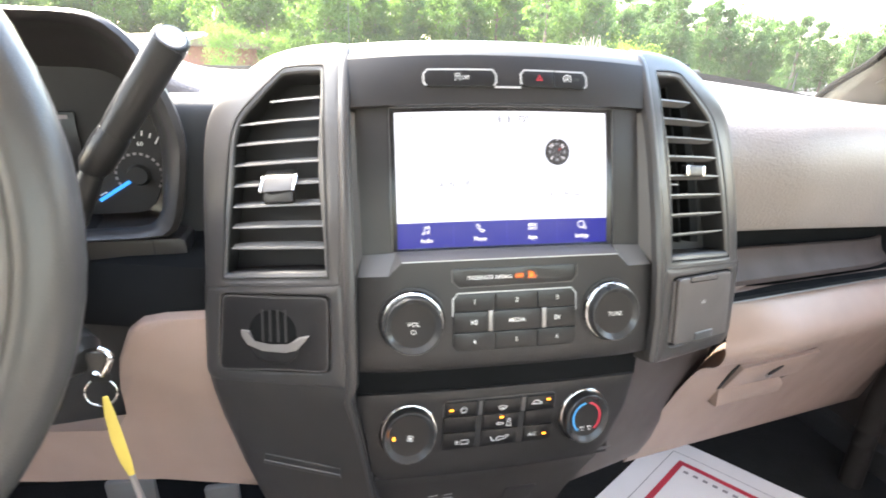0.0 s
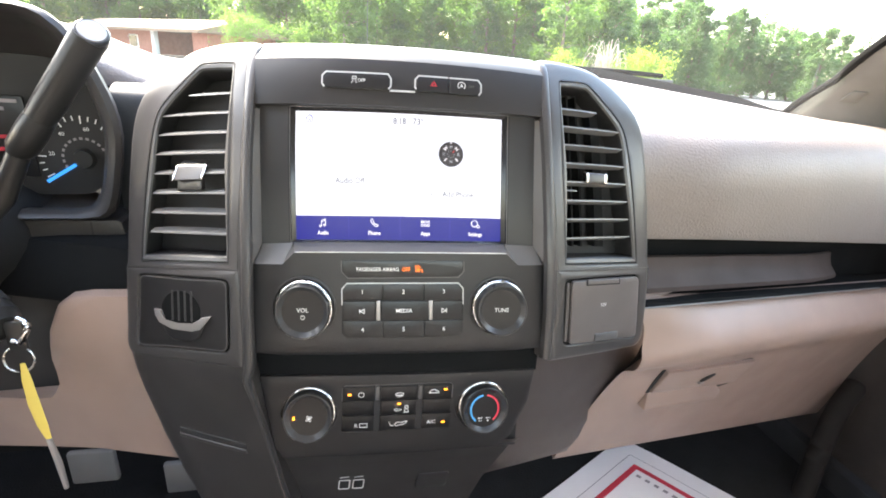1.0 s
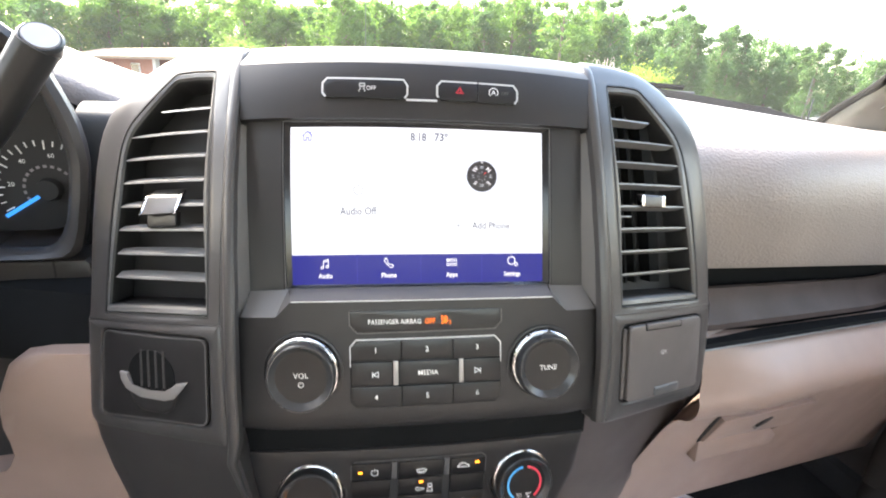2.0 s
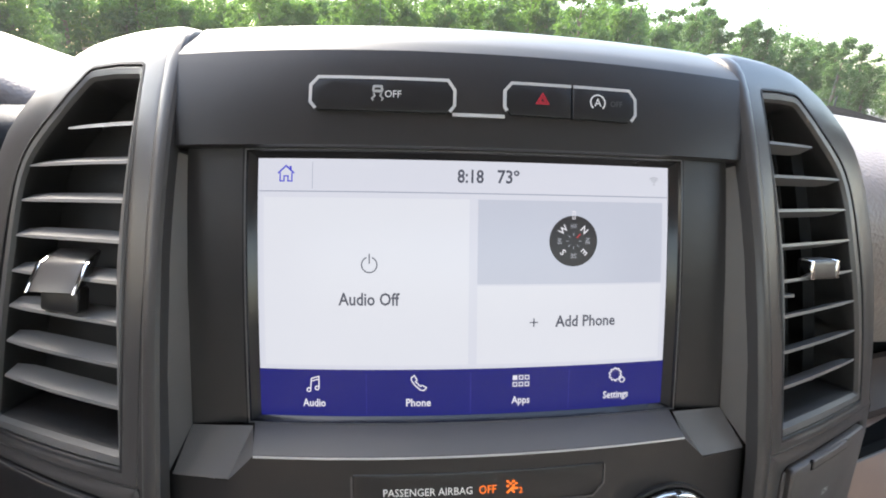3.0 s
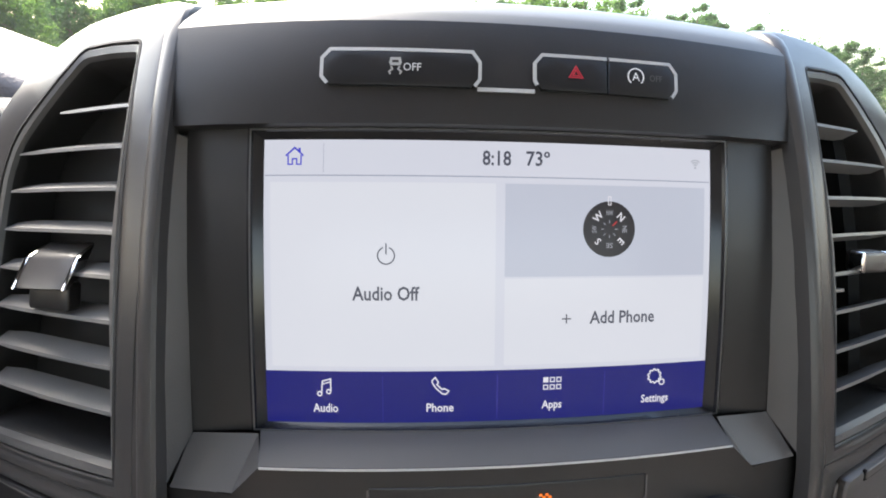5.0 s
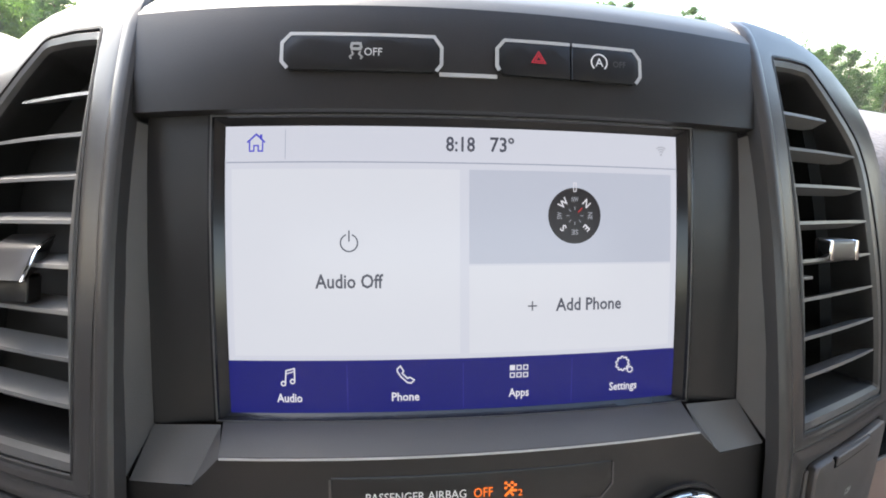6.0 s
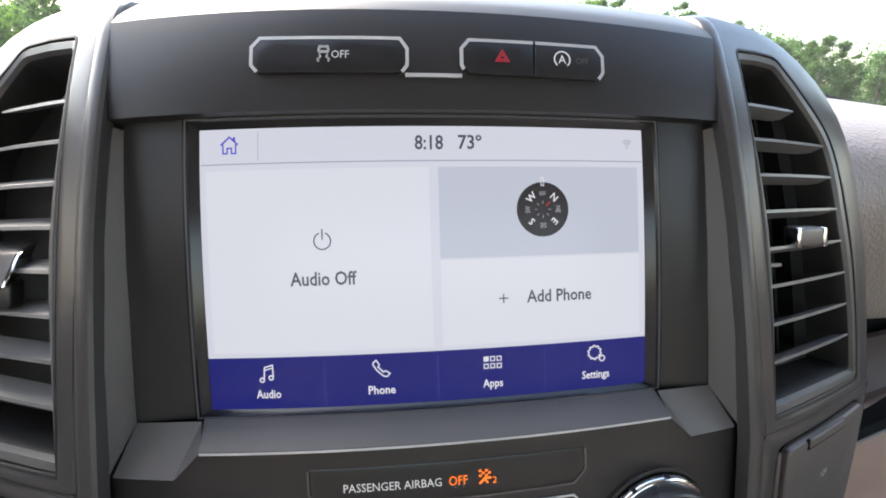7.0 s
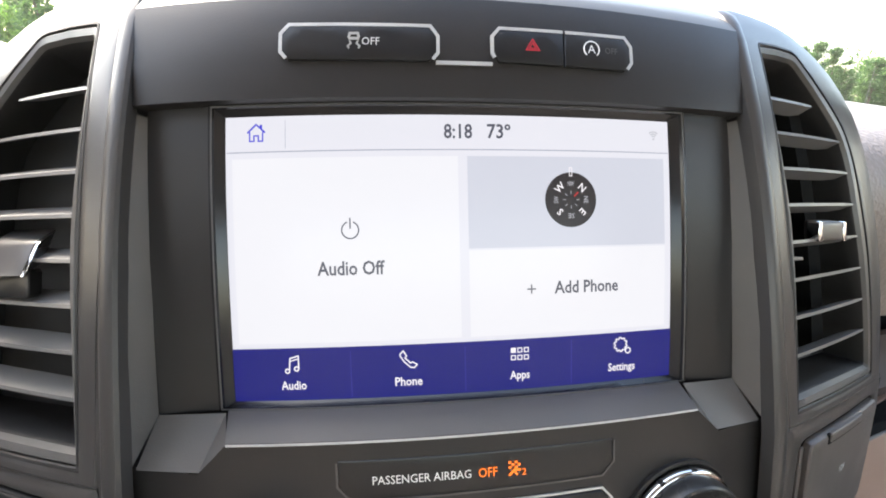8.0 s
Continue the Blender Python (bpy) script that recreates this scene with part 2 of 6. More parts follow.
def strip(path, width, w, height=0.0004, closed=False, bm=None):
    """A raised printed or moulded line along a path on the face."""
    bm = bm or bmesh.new()
    pts = [Vector(p) for p in path]
    n = len(pts)
    left, right = [], []
    for i, p in enumerate(pts):
        a = pts[i - 1] if i or closed else p
        b = pts[(i + 1) % n] if i < n - 1 or closed else p
        d1, d2 = (p - a), (b - p)
        if d1.length < 1e-9:
            d1 = d2
        if d2.length < 1e-9:
            d2 = d1
        n1, n2 = Vector((-d1.y, d1.x)).normalized(), Vector((-d2.y, d2.x)).normalized()
        m = (n1 + n2)
        m = m.normalized() * (width / 2 / max(0.4, m.normalized().dot(n1))) if m.length > 1e-6 else n1 * width / 2
        left.append(p + m)
        right.append(p - m)
    f = w if callable(w) else (lambda u, v: w)
    rows = [[(q.x, q.y, f(q.x, q.y) + h) for q in s] for s, h in ((left, 0), (left, height), (right, height), (right, 0))]
    return loft(bm, rows, closed=False) if not closed else loft(bm, [r + r[:1] for r in rows])


def letters(body, u, v, w, width=None, height=None, rot=0, bm=None, slant=0.0, bold=0.003):
    """Words in the built-in font, centred at (u, v) on the face and laid at w."""
    c = bpy.data.curves.new("letters", "FONT")
    c.body, c.resolution_u = body, 2
    c.shear, c.offset = slant, bold
    tmp = bpy.data.objects.new("letters", c)
    scene.collection.objects.link(tmp)
    me = bpy.data.meshes.new_from_object(tmp.evaluated_get(bpy.context.evaluated_depsgraph_get()))
    bm = bm or bmesh.new()
    old = set(bm.verts)
    bm.from_mesh(me)
    fresh = [q for q in bm.verts if q not in old]
    bpy.data.objects.remove(tmp)
    bpy.data.curves.remove(c)
    bpy.data.meshes.remove(me)
    x0, x1 = min(q.co.x for q in fresh), max(q.co.x for q in fresh)
    y0, y1 = min(q.co.y for q in fresh), max(q.co.y for q in fresh)
    sx = width / (x1 - x0) if width else height / (y1 - y0)
    sy = height / (y1 - y0) if height else sx
    ca, sa = math.cos(radians(rot)), math.sin(radians(rot))
    f = w if callable(w) else (lambda a, b: w)
    for q in fresh:
        a, b = (q.co.x - (x0 + x1) / 2) * sx, (q.co.y - (y0 + y1) / 2) * sy
        p, r = u + a * ca - b * sa, v + a * sa + b * ca
        q.co = (p, r, f(p, r))
    return bm


def tube(points, radius, n=12, bm=None, closed=False, up=(0.13, 0.21, 0.97)):
    """A round bar through world points; radius may be a list."""
    bm = bm or bmesh.new()
    pts = [Vector(p) for p in points]
    rad = radius if isinstance(radius, (list, tuple)) else [radius] * len(pts)
    rows, up = [], Vector(up)
    for i, p in enumerate(pts):
        a = pts[i - 1] if i or closed else p
        b = pts[(i + 1) % len(pts)] if i < len(pts) - 1 or closed else p
        d = (b - a).normalized()
        s = d.cross(up).normalized()
        t = s.cross(d).normalized()
        rows.append([p + (s * math.cos(2 * math.pi * k / n) + t * math.sin(2 * math.pi * k / n)) * rad[i] for k in range(n)])
    if closed:
        rows.append(rows[0])
    loft(bm, rows, closed=True, cap=not closed)
    return bm


def block(x0, y0, z0, x1, y1, z1, bevel=0.0, bm=None):
    bm = bm or bmesh.new()
    vs = [bm.verts.new((x, y, z)) for x in (x0, x1) for y in (y0, y1) for z in (z0, z1)]
    fs = [bm.faces.new([vs[i] for i in q]) for q in ((0, 1, 3, 2), (4, 6, 7, 5), (0, 4, 5, 1), (2, 3, 7, 6), (0, 2, 6, 4), (1, 5, 7, 3))]
    if bevel:
        bmesh.ops.bevel(bm, geom=list({e for f in fs for e in f.edges}), offset=bevel, segments=2, affect="EDGES", profile=0.5)
    return bm


def lerp(table, x):
    return float(np.interp(x, [a for a, _ in table], [b for _, b in table]))


def smooth_line(pts, per=6):
    """A soft curve through points."""
    out = []
    P = [Vector(p) for p in pts]
    for i in range(len(P) - 1):
        a, b, c, d = P[max(i - 1, 0)], P[i], P[i + 1], P[min(i + 2, len(P) - 1)]
        for k in range(per):
            t = k / per
            out.append(0.5 * (2 * b + (c - a) * t + (2 * a - 5 * b + 4 * c - d) * t * t + (3 * b - a - 3 * c + d) * t ** 3))
    return out + [P[-1]]


# ---- centre stack ----
POD_W = [(-0.42, -0.135), (-0.36, -0.095), (-0.30, -0.055), (-0.25, -0.022), (-0.20, 0.006), (-0.165, 0.024), (-0.14, 0.0305),
         (-0.08, 0.0315), (-0.0684, 0.0272), (0.0934, 0.0038), (0.11, -0.002), (0.13, -0.02)]


def pod_w(u, v):
    return lerp(POD_W, v) - lerp([(-0.14, 0.28), (-0.07, 0.25), (0.0, 0.22)], v) * (abs(u) - 0.139)


def face_w(u, v):
    """The lower face round the radio controls."""
    return 0.0265 + (-0.0605 - v) * 0.055 - 0.25 * max(0, abs(u) - 0.10)


def climate_w(u, v):
    return -0.008 - (-0.2034 - v) * 0.17


stack = thing("center_stack", dash(0, -0.45, -0.2), "charcoal plastic centre stack of a truck dashboard", "dashboard")

# upper panel over the screen, and the pad that rolls back over it
us = [-0.121, -0.09, -0.06, -0.03, 0, 0.03, 0.06, 0.09, 0.121]
crest = lambda u: -0.06 * u * u


def panel_row(v, w, bow=1.0):
    return [(u, v + bow * crest(u), w) for u in us]


part("upper_panel", bent(loft(bmesh.new(), [panel_row(0.0562, -0.004, 0), panel_row(0.0562, 0.008, 0), panel_row(0.0568, 0.0105, 0), panel_row(0.07, 0.0117, 0.2), panel_row(0.0880, 0.0113, 0.7), panel_row(0.0945, 0.0106)])), FASCIA, stack)
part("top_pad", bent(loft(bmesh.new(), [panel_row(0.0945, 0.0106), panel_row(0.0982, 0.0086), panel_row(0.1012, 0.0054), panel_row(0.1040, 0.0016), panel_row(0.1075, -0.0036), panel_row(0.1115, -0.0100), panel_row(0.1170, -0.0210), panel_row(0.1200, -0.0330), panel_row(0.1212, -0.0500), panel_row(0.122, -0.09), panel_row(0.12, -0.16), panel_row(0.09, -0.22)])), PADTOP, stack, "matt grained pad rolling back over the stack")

# side wings, corner slivers and the ledge below the screen
for s in (-1, 1):
    bm = loft(bmesh.new(), [[(s * 0.0925, v, 0.004), (s * 0.1165, v, w)] for v, w in ((0.0565, 0.003), (0.02, 0.004), (-0.02, 0.006), (-0.0553, 0.0085))])
    part("side_wing", bent(bm), FASCIA, stack)
    bm = loft(bmesh.new(), [[(s * 0.1165, 0.0535, 0.003), (s * 0.1195, 0.0545, 0.0065)], [(s * 0.1155, 0.0, 0.0045), (s * 0.121, 0.0, 0.016)], [(s * 0.1145, -0.0553, 0.009), (s * 0.1195, -0.069, 0.0255)]])
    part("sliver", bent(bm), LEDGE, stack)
    bm = loft(bmesh.new(), [[(s * 0.1145, -0.0553, 0.009), (s * 0.0890, -0.0545, 0.0095)], [(s * 0.1185, -0.0700, 0.0250), (s * 0.0961, -0.0704, 0.0255)]])
    bm2 = loft(bm, [[(s * 0.0890, -0.0545, 0.0095), (s * 0.0855, -0.0600, 0.0262)], [(s * 0.0961, -0.0704, 0.0255), (s * 0.0958, -0.0706, 0.0256)]])
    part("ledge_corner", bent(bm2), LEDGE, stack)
lu = [-0.0890, -0.06, -0.03, 0, 0.03, 0.06, 0.0890]
bm = loft(bmesh.new(), [[(u, -0.0545, 0.000) for u in lu], [(u, -0.0548, 0.006) for u in lu], [(u * 0.965, -0.0598, 0.0262) for u in lu], [(u * 0.965, -0.0606, 0.0268) for u in lu]])
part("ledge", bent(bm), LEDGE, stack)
# hidden plate, added to stop light leaking through the ledge's corners
part("ledge_leak_block", bent(slab(rect(-0.1185, -0.0700, 0.1185, -0.0535), -0.002, 0.012, 0.0), 0.03), DARK, stack)
# pale strip paints the highlight along the ledge's lower edge
part("ledge_lip", bent(strip([(u * 0.962, -0.0604) for u in lu], 0.0007, 0.0267, 0.0004)), LINE, stack, "edge highlight of the ledge, painted as a pale strip")

# lower face, its recessed band and the climate plate
top = [(-0.1305, -0.0700), (-0.1185, -0.0700), (-0.0961, -0.0704), (-0.0859, -0.0606), (-0.04, -0.0606), (0, -0.0606), (0.04, -0.0606), (0.0859, -0.0606), (0.0961, -0.0704), (0.1185, -0.0700), (0.1305, -0.0700)]
rows = [[(u, v, face_w(u, v)) for u, v in top], [(u, -0.10, face_w(u, -0.10)) for u, v in top], [(u, -0.139, face_w(u, -0.139)) for u, v in top],
        [(u, -0.1425, face_w(u, -0.1425) - 0.003) for u, v in top], [(u, -0.1440, 0.012) for u, v in top], [(u, -0.1445, -0.012) for u, v in top]]
part("lower_face", bent(loft(bmesh.new(), rows)), FASCIA, stack)
# shadow in the recess painted as matt black
part("recess_band", bent(loft(bmesh.new(), [[(-0.128, -0.142, -0.004), (0, -0.142, -0.004), (0.128, -0.142, -0.004)], [(-0.127, -0.172, -0.006), (0, -0.172, -0.006), (0.127, -0.172, -0.006)]])), MATT, stack, "recessed band painted black for its shadow")
# hidden plate, added to keep windscreen light from leaking through the stack
part("leak_block", bent(slab(rect(-0.120, -0.255, 0.120, 0.085), -0.034, 0.012, 0.0), 0.03), DARK, stack)
cl = [(-0.1255, -0.1705), (-0.1222, -0.2025), (-0.1090, -0.2366), (-0.0975, -0.2475), (0.0975, -0.2475), (0.1090, -0.2366), (0.1222, -0.2025), (0.1255, -0.1705)]
part("climate_plate", bent(slab(cl, climate_w, 0.012, 0.003)), FASCIA, stack)
LOW = [(-0.42, -0.155), (-0.36, -0.12), (-0.31, -0.088), (-0.262, -0.046), (-0.245, -0.024)]
HALF = [(-0.42, 0.075), (-0.36, 0.09), (-0.31, 0.103), (-0.285, 0.110), (-0.245, 0.121)]
part("lower_console", bent(loft(bmesh.new(), [[(q * lerp(HALF, v), v, lerp(LOW, v)) for q in (-1, -0.5, 0, 0.5, 1)] for v in (-0.245, -0.262, -0.285, -0.31, -0.34, -0.38, -0.42)])), CHARCOAL, stack)
low_w = lambda u, v: lerp(LOW, v)
for u in (-0.0425, -0.0285):
    p = part("usb_port", bent(slab(rect(u - 0.0052, -0.3115, u + 0.0052, -0.2985, 0.001), lambda a, b: low_w(a, b) + 0.0012, 0.004, 0.0004), 0.01), DARK, stack)
    part("surround", bent(strip(rect(u - 0.0052, -0.3115, u + 0.0052, -0.2985, 0.001), 0.0011, lambda a, b: low_w(a, b) + 0.0012, 0.0003, True), 0.01), PRINT, p)
    part("symbol", bent(strip([(u - 0.005, -0.2945), (u + 0.004, -0.2935)], 0.0009, lambda a, b: low_w(a, b) + 0.0006, 0.0003), 0.01), PRINT, p)
part("switch_blank", bent(slab(rounded(0.031, -0.318, 0.064, -0.2955, 0.003), lambda a, b: low_w(a, b) + 0.001, 0.004, 0.0006), 0.01), CHARCOAL, stack)

# pods: a grey column on each side that holds a vent and a small panel
VENT_EDGE = [(0.1392, -0.0692), (0.1394, -0.03), (0.1394, 0.01), (0.1394, 0.05), (0.1394, 0.0905), (0.1408, 0.0928), (0.1685, 0.0955), (0.1735, 0.0935), (0.194, 0.0755), (0.2045, 0.0655), (0.2100, 0.0575), (0.2140, 0.0440), (0.2165, 0.0175), (0.2185, -0.008), (0.2200, -0.033), (0.2212, -0.056), (0.2218, -0.0680), (0.2206, -0.0692), (0.18, -0.0692)]
POD_EDGE = [(0.1300, -0.0740), (0.1292, -0.03), (0.1275, 0.010), (0.1252, 0.05), (0.1228, 0.0935), (0.1215, 0.1060), (0.140, 0.1110), (0.166, 0.1112), (0.1865, 0.1065), (0.2105, 0.0915), (0.2295, 0.0735), (0.2362, 0.0515), (0.2370, 0.0180), (0.2373, -0.008), (0.2375, -0.0350), (0.2376, -0.0570), (0.2376, -0.0700), (0.2376, -0.0740), (0.18, -0.0740)]


def round_quad(corners, radii, n=4, mids=3):
    """A four-cornered outline with rounded corners, always of the same count."""
    out = []
    for i, r in enumerate(radii):
        b = Vector(corners[i])
        a, c, nxt = Vector(corners[i - 1]), Vector(corners[(i + 1) % 4]), radii[(i + 1) % 4]
        p, q = b + (a - b).normalized() * r, b + (c - b).normalized() * r
        for k in range(n + 1):
            t = k / n
            out.append(tuple(p * (1 - t) ** 2 + b * 2 * t * (1 - t) + q * t * t))
        e = c + (b - c).normalized() * nxt
        out += [tuple(q.lerp(e, k / (mids + 1))) for k in range(1, mids + 1)]
    return out


HOLE = round_quad([(0.1385, -0.0820), (0.2235, -0.0800), (0.2275, -0.1425), (0.1392, -0.1405)], (0.006, 0.006, 0.006, 0.006))
PANEL_EDGE = round_quad([(0.1300, -0.0740), (0.2376, -0.0740), (0.2382, -0.1530), (0.1275, -0.1535)], (0.0008, 0.0008, 0.012, 0.0015))
TAIL = [(-0.1460, 0.1285), (-0.1535, 0.128), (-0.165, 0.1255), (-0.19, 0.121), (-0.2366, 0.110), (-0.275, 0.101), (-0.31, 0.090), (-0.36, 0.076), (-0.42, 0.065)]
TAIL_OUT = {-1: [(-0.42, 0.120), (-0.36, 0.150), (-0.303, 0.181), (-0.29, 0.1875), (-0.256, 0.205), (-0.222, 0.217), (-0.196, 0.2265), (-0.152, 0.2370), (-0.14, 0.2375)],
            1: [(-0.42, 0.10), (-0.36, 0.14), (-0.3023, 0.2350), (-0.2816, 0.2350), (-0.2560, 0.2390), (-0.229, 0.2640), (-0.2013, 0.2820), (-0.176, 0.2900), (-0.14, 0.2900)]}


def softened(pts, per=2):
    """The same closed outline with its long steps rounded off."""
    n, out = len(pts), []
    for i in range(n):
        a, b, c, d = (Vector(pts[(i + k) % n]) for k in (-1, 0, 1, 2))
        out.append(tuple(b))
        for k in range(1, per):
            t = k / per
            m = max(1e-6, (c - b).length)
            t1, t2 = (c - a).normalized() * m, (d - b).normalized() * m
            q = b * (2 * t ** 3 - 3 * t * t + 1) + t1 * (t ** 3 - 2 * t * t + t) + c * (3 * t * t - 2 * t ** 3) + t2 * (t ** 3 - t * t)
            out.append(tuple(q if min(b.y, c.y) > -0.03 else b.lerp(c, t)))
    return out


VENT_EDGE, POD_EDGE = softened(VENT_EDGE), softened(POD_EDGE)


def outset(pts, centre, d):
    return [(u + d * (u - centre[0]) / math.hypot(u - centre[0], v - centre[1]), v + d * (v - centre[1]) / math.hypot(u - centre[0], v - centre[1])) for u, v in pts]


def vent_pod(s):
    side = "driver" if s < 0 else "passenger"
    pod = thing("vent_pod", dash(s * 0.18, -0.15, -0.1), "grey plastic pod around the %s side air vent" % side, "dashboard trim", "pods beside the screen")
    mid = (0.176, 0.01)
    rows = []
    for pts, dw in ((VENT_EDGE, -0.03), (VENT_EDGE, -0.0012), (outset(VENT_EDGE, mid, 0.0008), 0.0), (outset(VENT_EDGE, mid, 0.0045), 0.0005)):
        rows.append([(s * u, v, pod_w(u, v) + dw) for u, v in pts])
    for f in (0.45, 0.12):
        inner = [((1 - f) * a + f * c, (1 - f) * b + f * d) for (a, b), (c, d) in zip(POD_EDGE, VENT_EDGE)]
        rows.append([(s * u, v, pod_w(u, v) + 0.0005) for u, v in inner])
    for d, dw in ((-0.001, -0.0005), (0.0005, -0.0022), (0.0020, -0.0065), (0.0035, -0.016), (0.0045, -0.035), (0.0045, -0.13)):
        rise = lerp([(-0.13, 0.006), (-0.035, 0.0052), (-0.016, 0.0034), (-0.0065, 0.0014), (0, 0.0)], dw)
        rows.append([(s * u, v + rise * max(0, min(1, (v - 0.075) / 0.03)), pod_w(u, v) + dw) if v > -0.0735 else (s * a, b, pod_w(a, b) + min(0, dw + 0.008)) for (u, v), (a, b) in zip(outset(POD_EDGE, mid, d), POD_EDGE)])
    seam = [[(u, v + 0.0050 * max(0, min(1, (v - 0.075) / 0.03))) for u, v in outset(POD_EDGE, mid, d)[9:19]] for d in (0.0040, 0.0056, 0.0056, 0.0040)]
    part("seam", bent(loft(bmesh.new(), [[(s * u, v, pod_w(u, v) + dw) for u, v in r] for r, dw in zip(seam, (-0.0285, -0.0290, -0.0315, -0.0320))])), DARK, pod, "dark seam across the pod's top")
    part("pod_shell", bent(loft(bmesh.new(), rows, closed=True)), POD, pod)
    mid = (0.18, -0.11)
    rows = [[(s * u, v, pod_w(u, v) + dw) for u, v in pts] for pts, dw in ((HOLE, -0.02), (HOLE, -0.0035), (outset(HOLE, mid, 0.0004), -0.0012), (outset(HOLE, mid, 0.0016), 0.0002), (outset(HOLE, mid, 0.0030), 0.0004))]
    for d, dw in ((-0.0040, 0.0004), (-0.0015, -0.0003), (0.0004, -0.0020), (0.0020, -0.0065), (0.0035, -0.016), (0.0045, -0.035), (0.0045, -0.13)):
        rows.append([(s * u, v, pod_w(u, v) + dw) if v < -0.0739 else (s * q, r, pod_w(q, r) + (0.0004 if dw > -0.01 else dw)) for (u, v), (q, r) in zip(outset(PANEL_EDGE, mid, d), PANEL_EDGE)])
    part("panel_frame", bent(loft(bmesh.new(), rows, closed=True)), POD, pod)
    rows = []
    for v, a in TAIL if s < 0 else [(q, r - (0.028 if q > -0.2 else 0.0)) for q, r in TAIL[:6]] + [(-0.292, 0.100), (-0.3085, 0.100)]:
        b = lerp(TAIL_OUT[s], v)
        w = lambda u: pod_w(u, v) - (0.0012 if v > -0.15 else 0.0) - (lerp([(-0.30, 0.040), (-0.275, 0.044), (-0.235, 0.058), (-0.14, 0.060)], v) if s > 0 else 0.0)
        rows.append([(s * (a - 0.004), v, w(a) - 0.05), (s * (a - 0.0035), v, w(a) - 0.006), (s * a, v, w(a)), (s * (0.7 * a + 0.3 * b), v, w(0.7 * a + 0.3 * b)), (s * (0.4 * a + 0.6 * b), v, w(0.4 * a + 0.6 * b)), (s * (b - 0.006), v, w(b - 0.006)), (s * b, v, w(b) - 0.006), (s * (b + 0.002), v, w(b) - 0.02), (s * (b + 0.003), v, w(b) - 0.14)])
    if s > 0:
        foot = rows[-1]
        rows += [[(u, v - 0.002, w - 0.004) for u, v, w in foot], [(u, v - 0.001, w - 0.06) for u, v, w in foot]]
    part("pod_tail", bent(loft(bmesh.new(), rows)), CHARCOAL if s < 0 else FLANK, pod, "" if s < 0 else "beige flank set back under the pod, darkened as in shade")
    col = [(0.1120, 0.1200, -0.1500), (0.1160, 0.1200, -0.0850), (0.1150, 0.1200, -0.0400), (0.1135, 0.1200, -0.0290), (0.1108, 0.1200, -0.0160), (0.1072, 0.1200, -0.0070), (0.1030, 0.1200, -0.0020), (0.098, 0.1200, 0.0), (0.090, 0.1202, 0.0), (0.07, 0.1206, 0.0), (0.05, 0.1210, 0.0), (0.010, 0.1216, 0.0), (-0.03, 0.1214, 0.0), (-0.0740, 0.1206, 0.0), (-0.108, 0.1206, 0.0), (-0.150, 0.1200, 0.0)]
    if s < 0:
        col += [(v, a - 0.0015, -0.0004) for v, a in TAIL[2:8]]
    rows = []
    for v, a, dw in col:
        w = (lerp(POD_W, v) if v < 0.1 else lerp(POD_W, 0.1)) - 0.28 * (a - 0.139) + dw
        q = lerp([(-0.19, 0.38), (-0.150, 1.0)], v)
        rows.append([(s * (a + q * e), v - (0.001 if e == -0.0014 else 0.0), w + (q * h if h > 0 else h)) for e, h in ((-0.0014, -0.0080), (-0.0006, -0.0002), (0.0006, 0.0016), (0.0026, 0.0024), (0.0050, 0.0018), (0.0066, 0.0002), (0.0074, -0.0024), (0.0115, -0.0042))])
    part("edge_column", bent(loft(bmesh.new(), rows)), POD, pod, "raised edge strip")
    return pod


def vent_outer(v):
    return lerp([(-0.0692, 0.2172), (-0.033, 0.2150), (0.0175, 0.2120), (0.044, 0.2095), (0.0575, 0.2055), (0.0655, 0.1995), (0.0755, 0.189), (0.0935, 0.1685)], v)


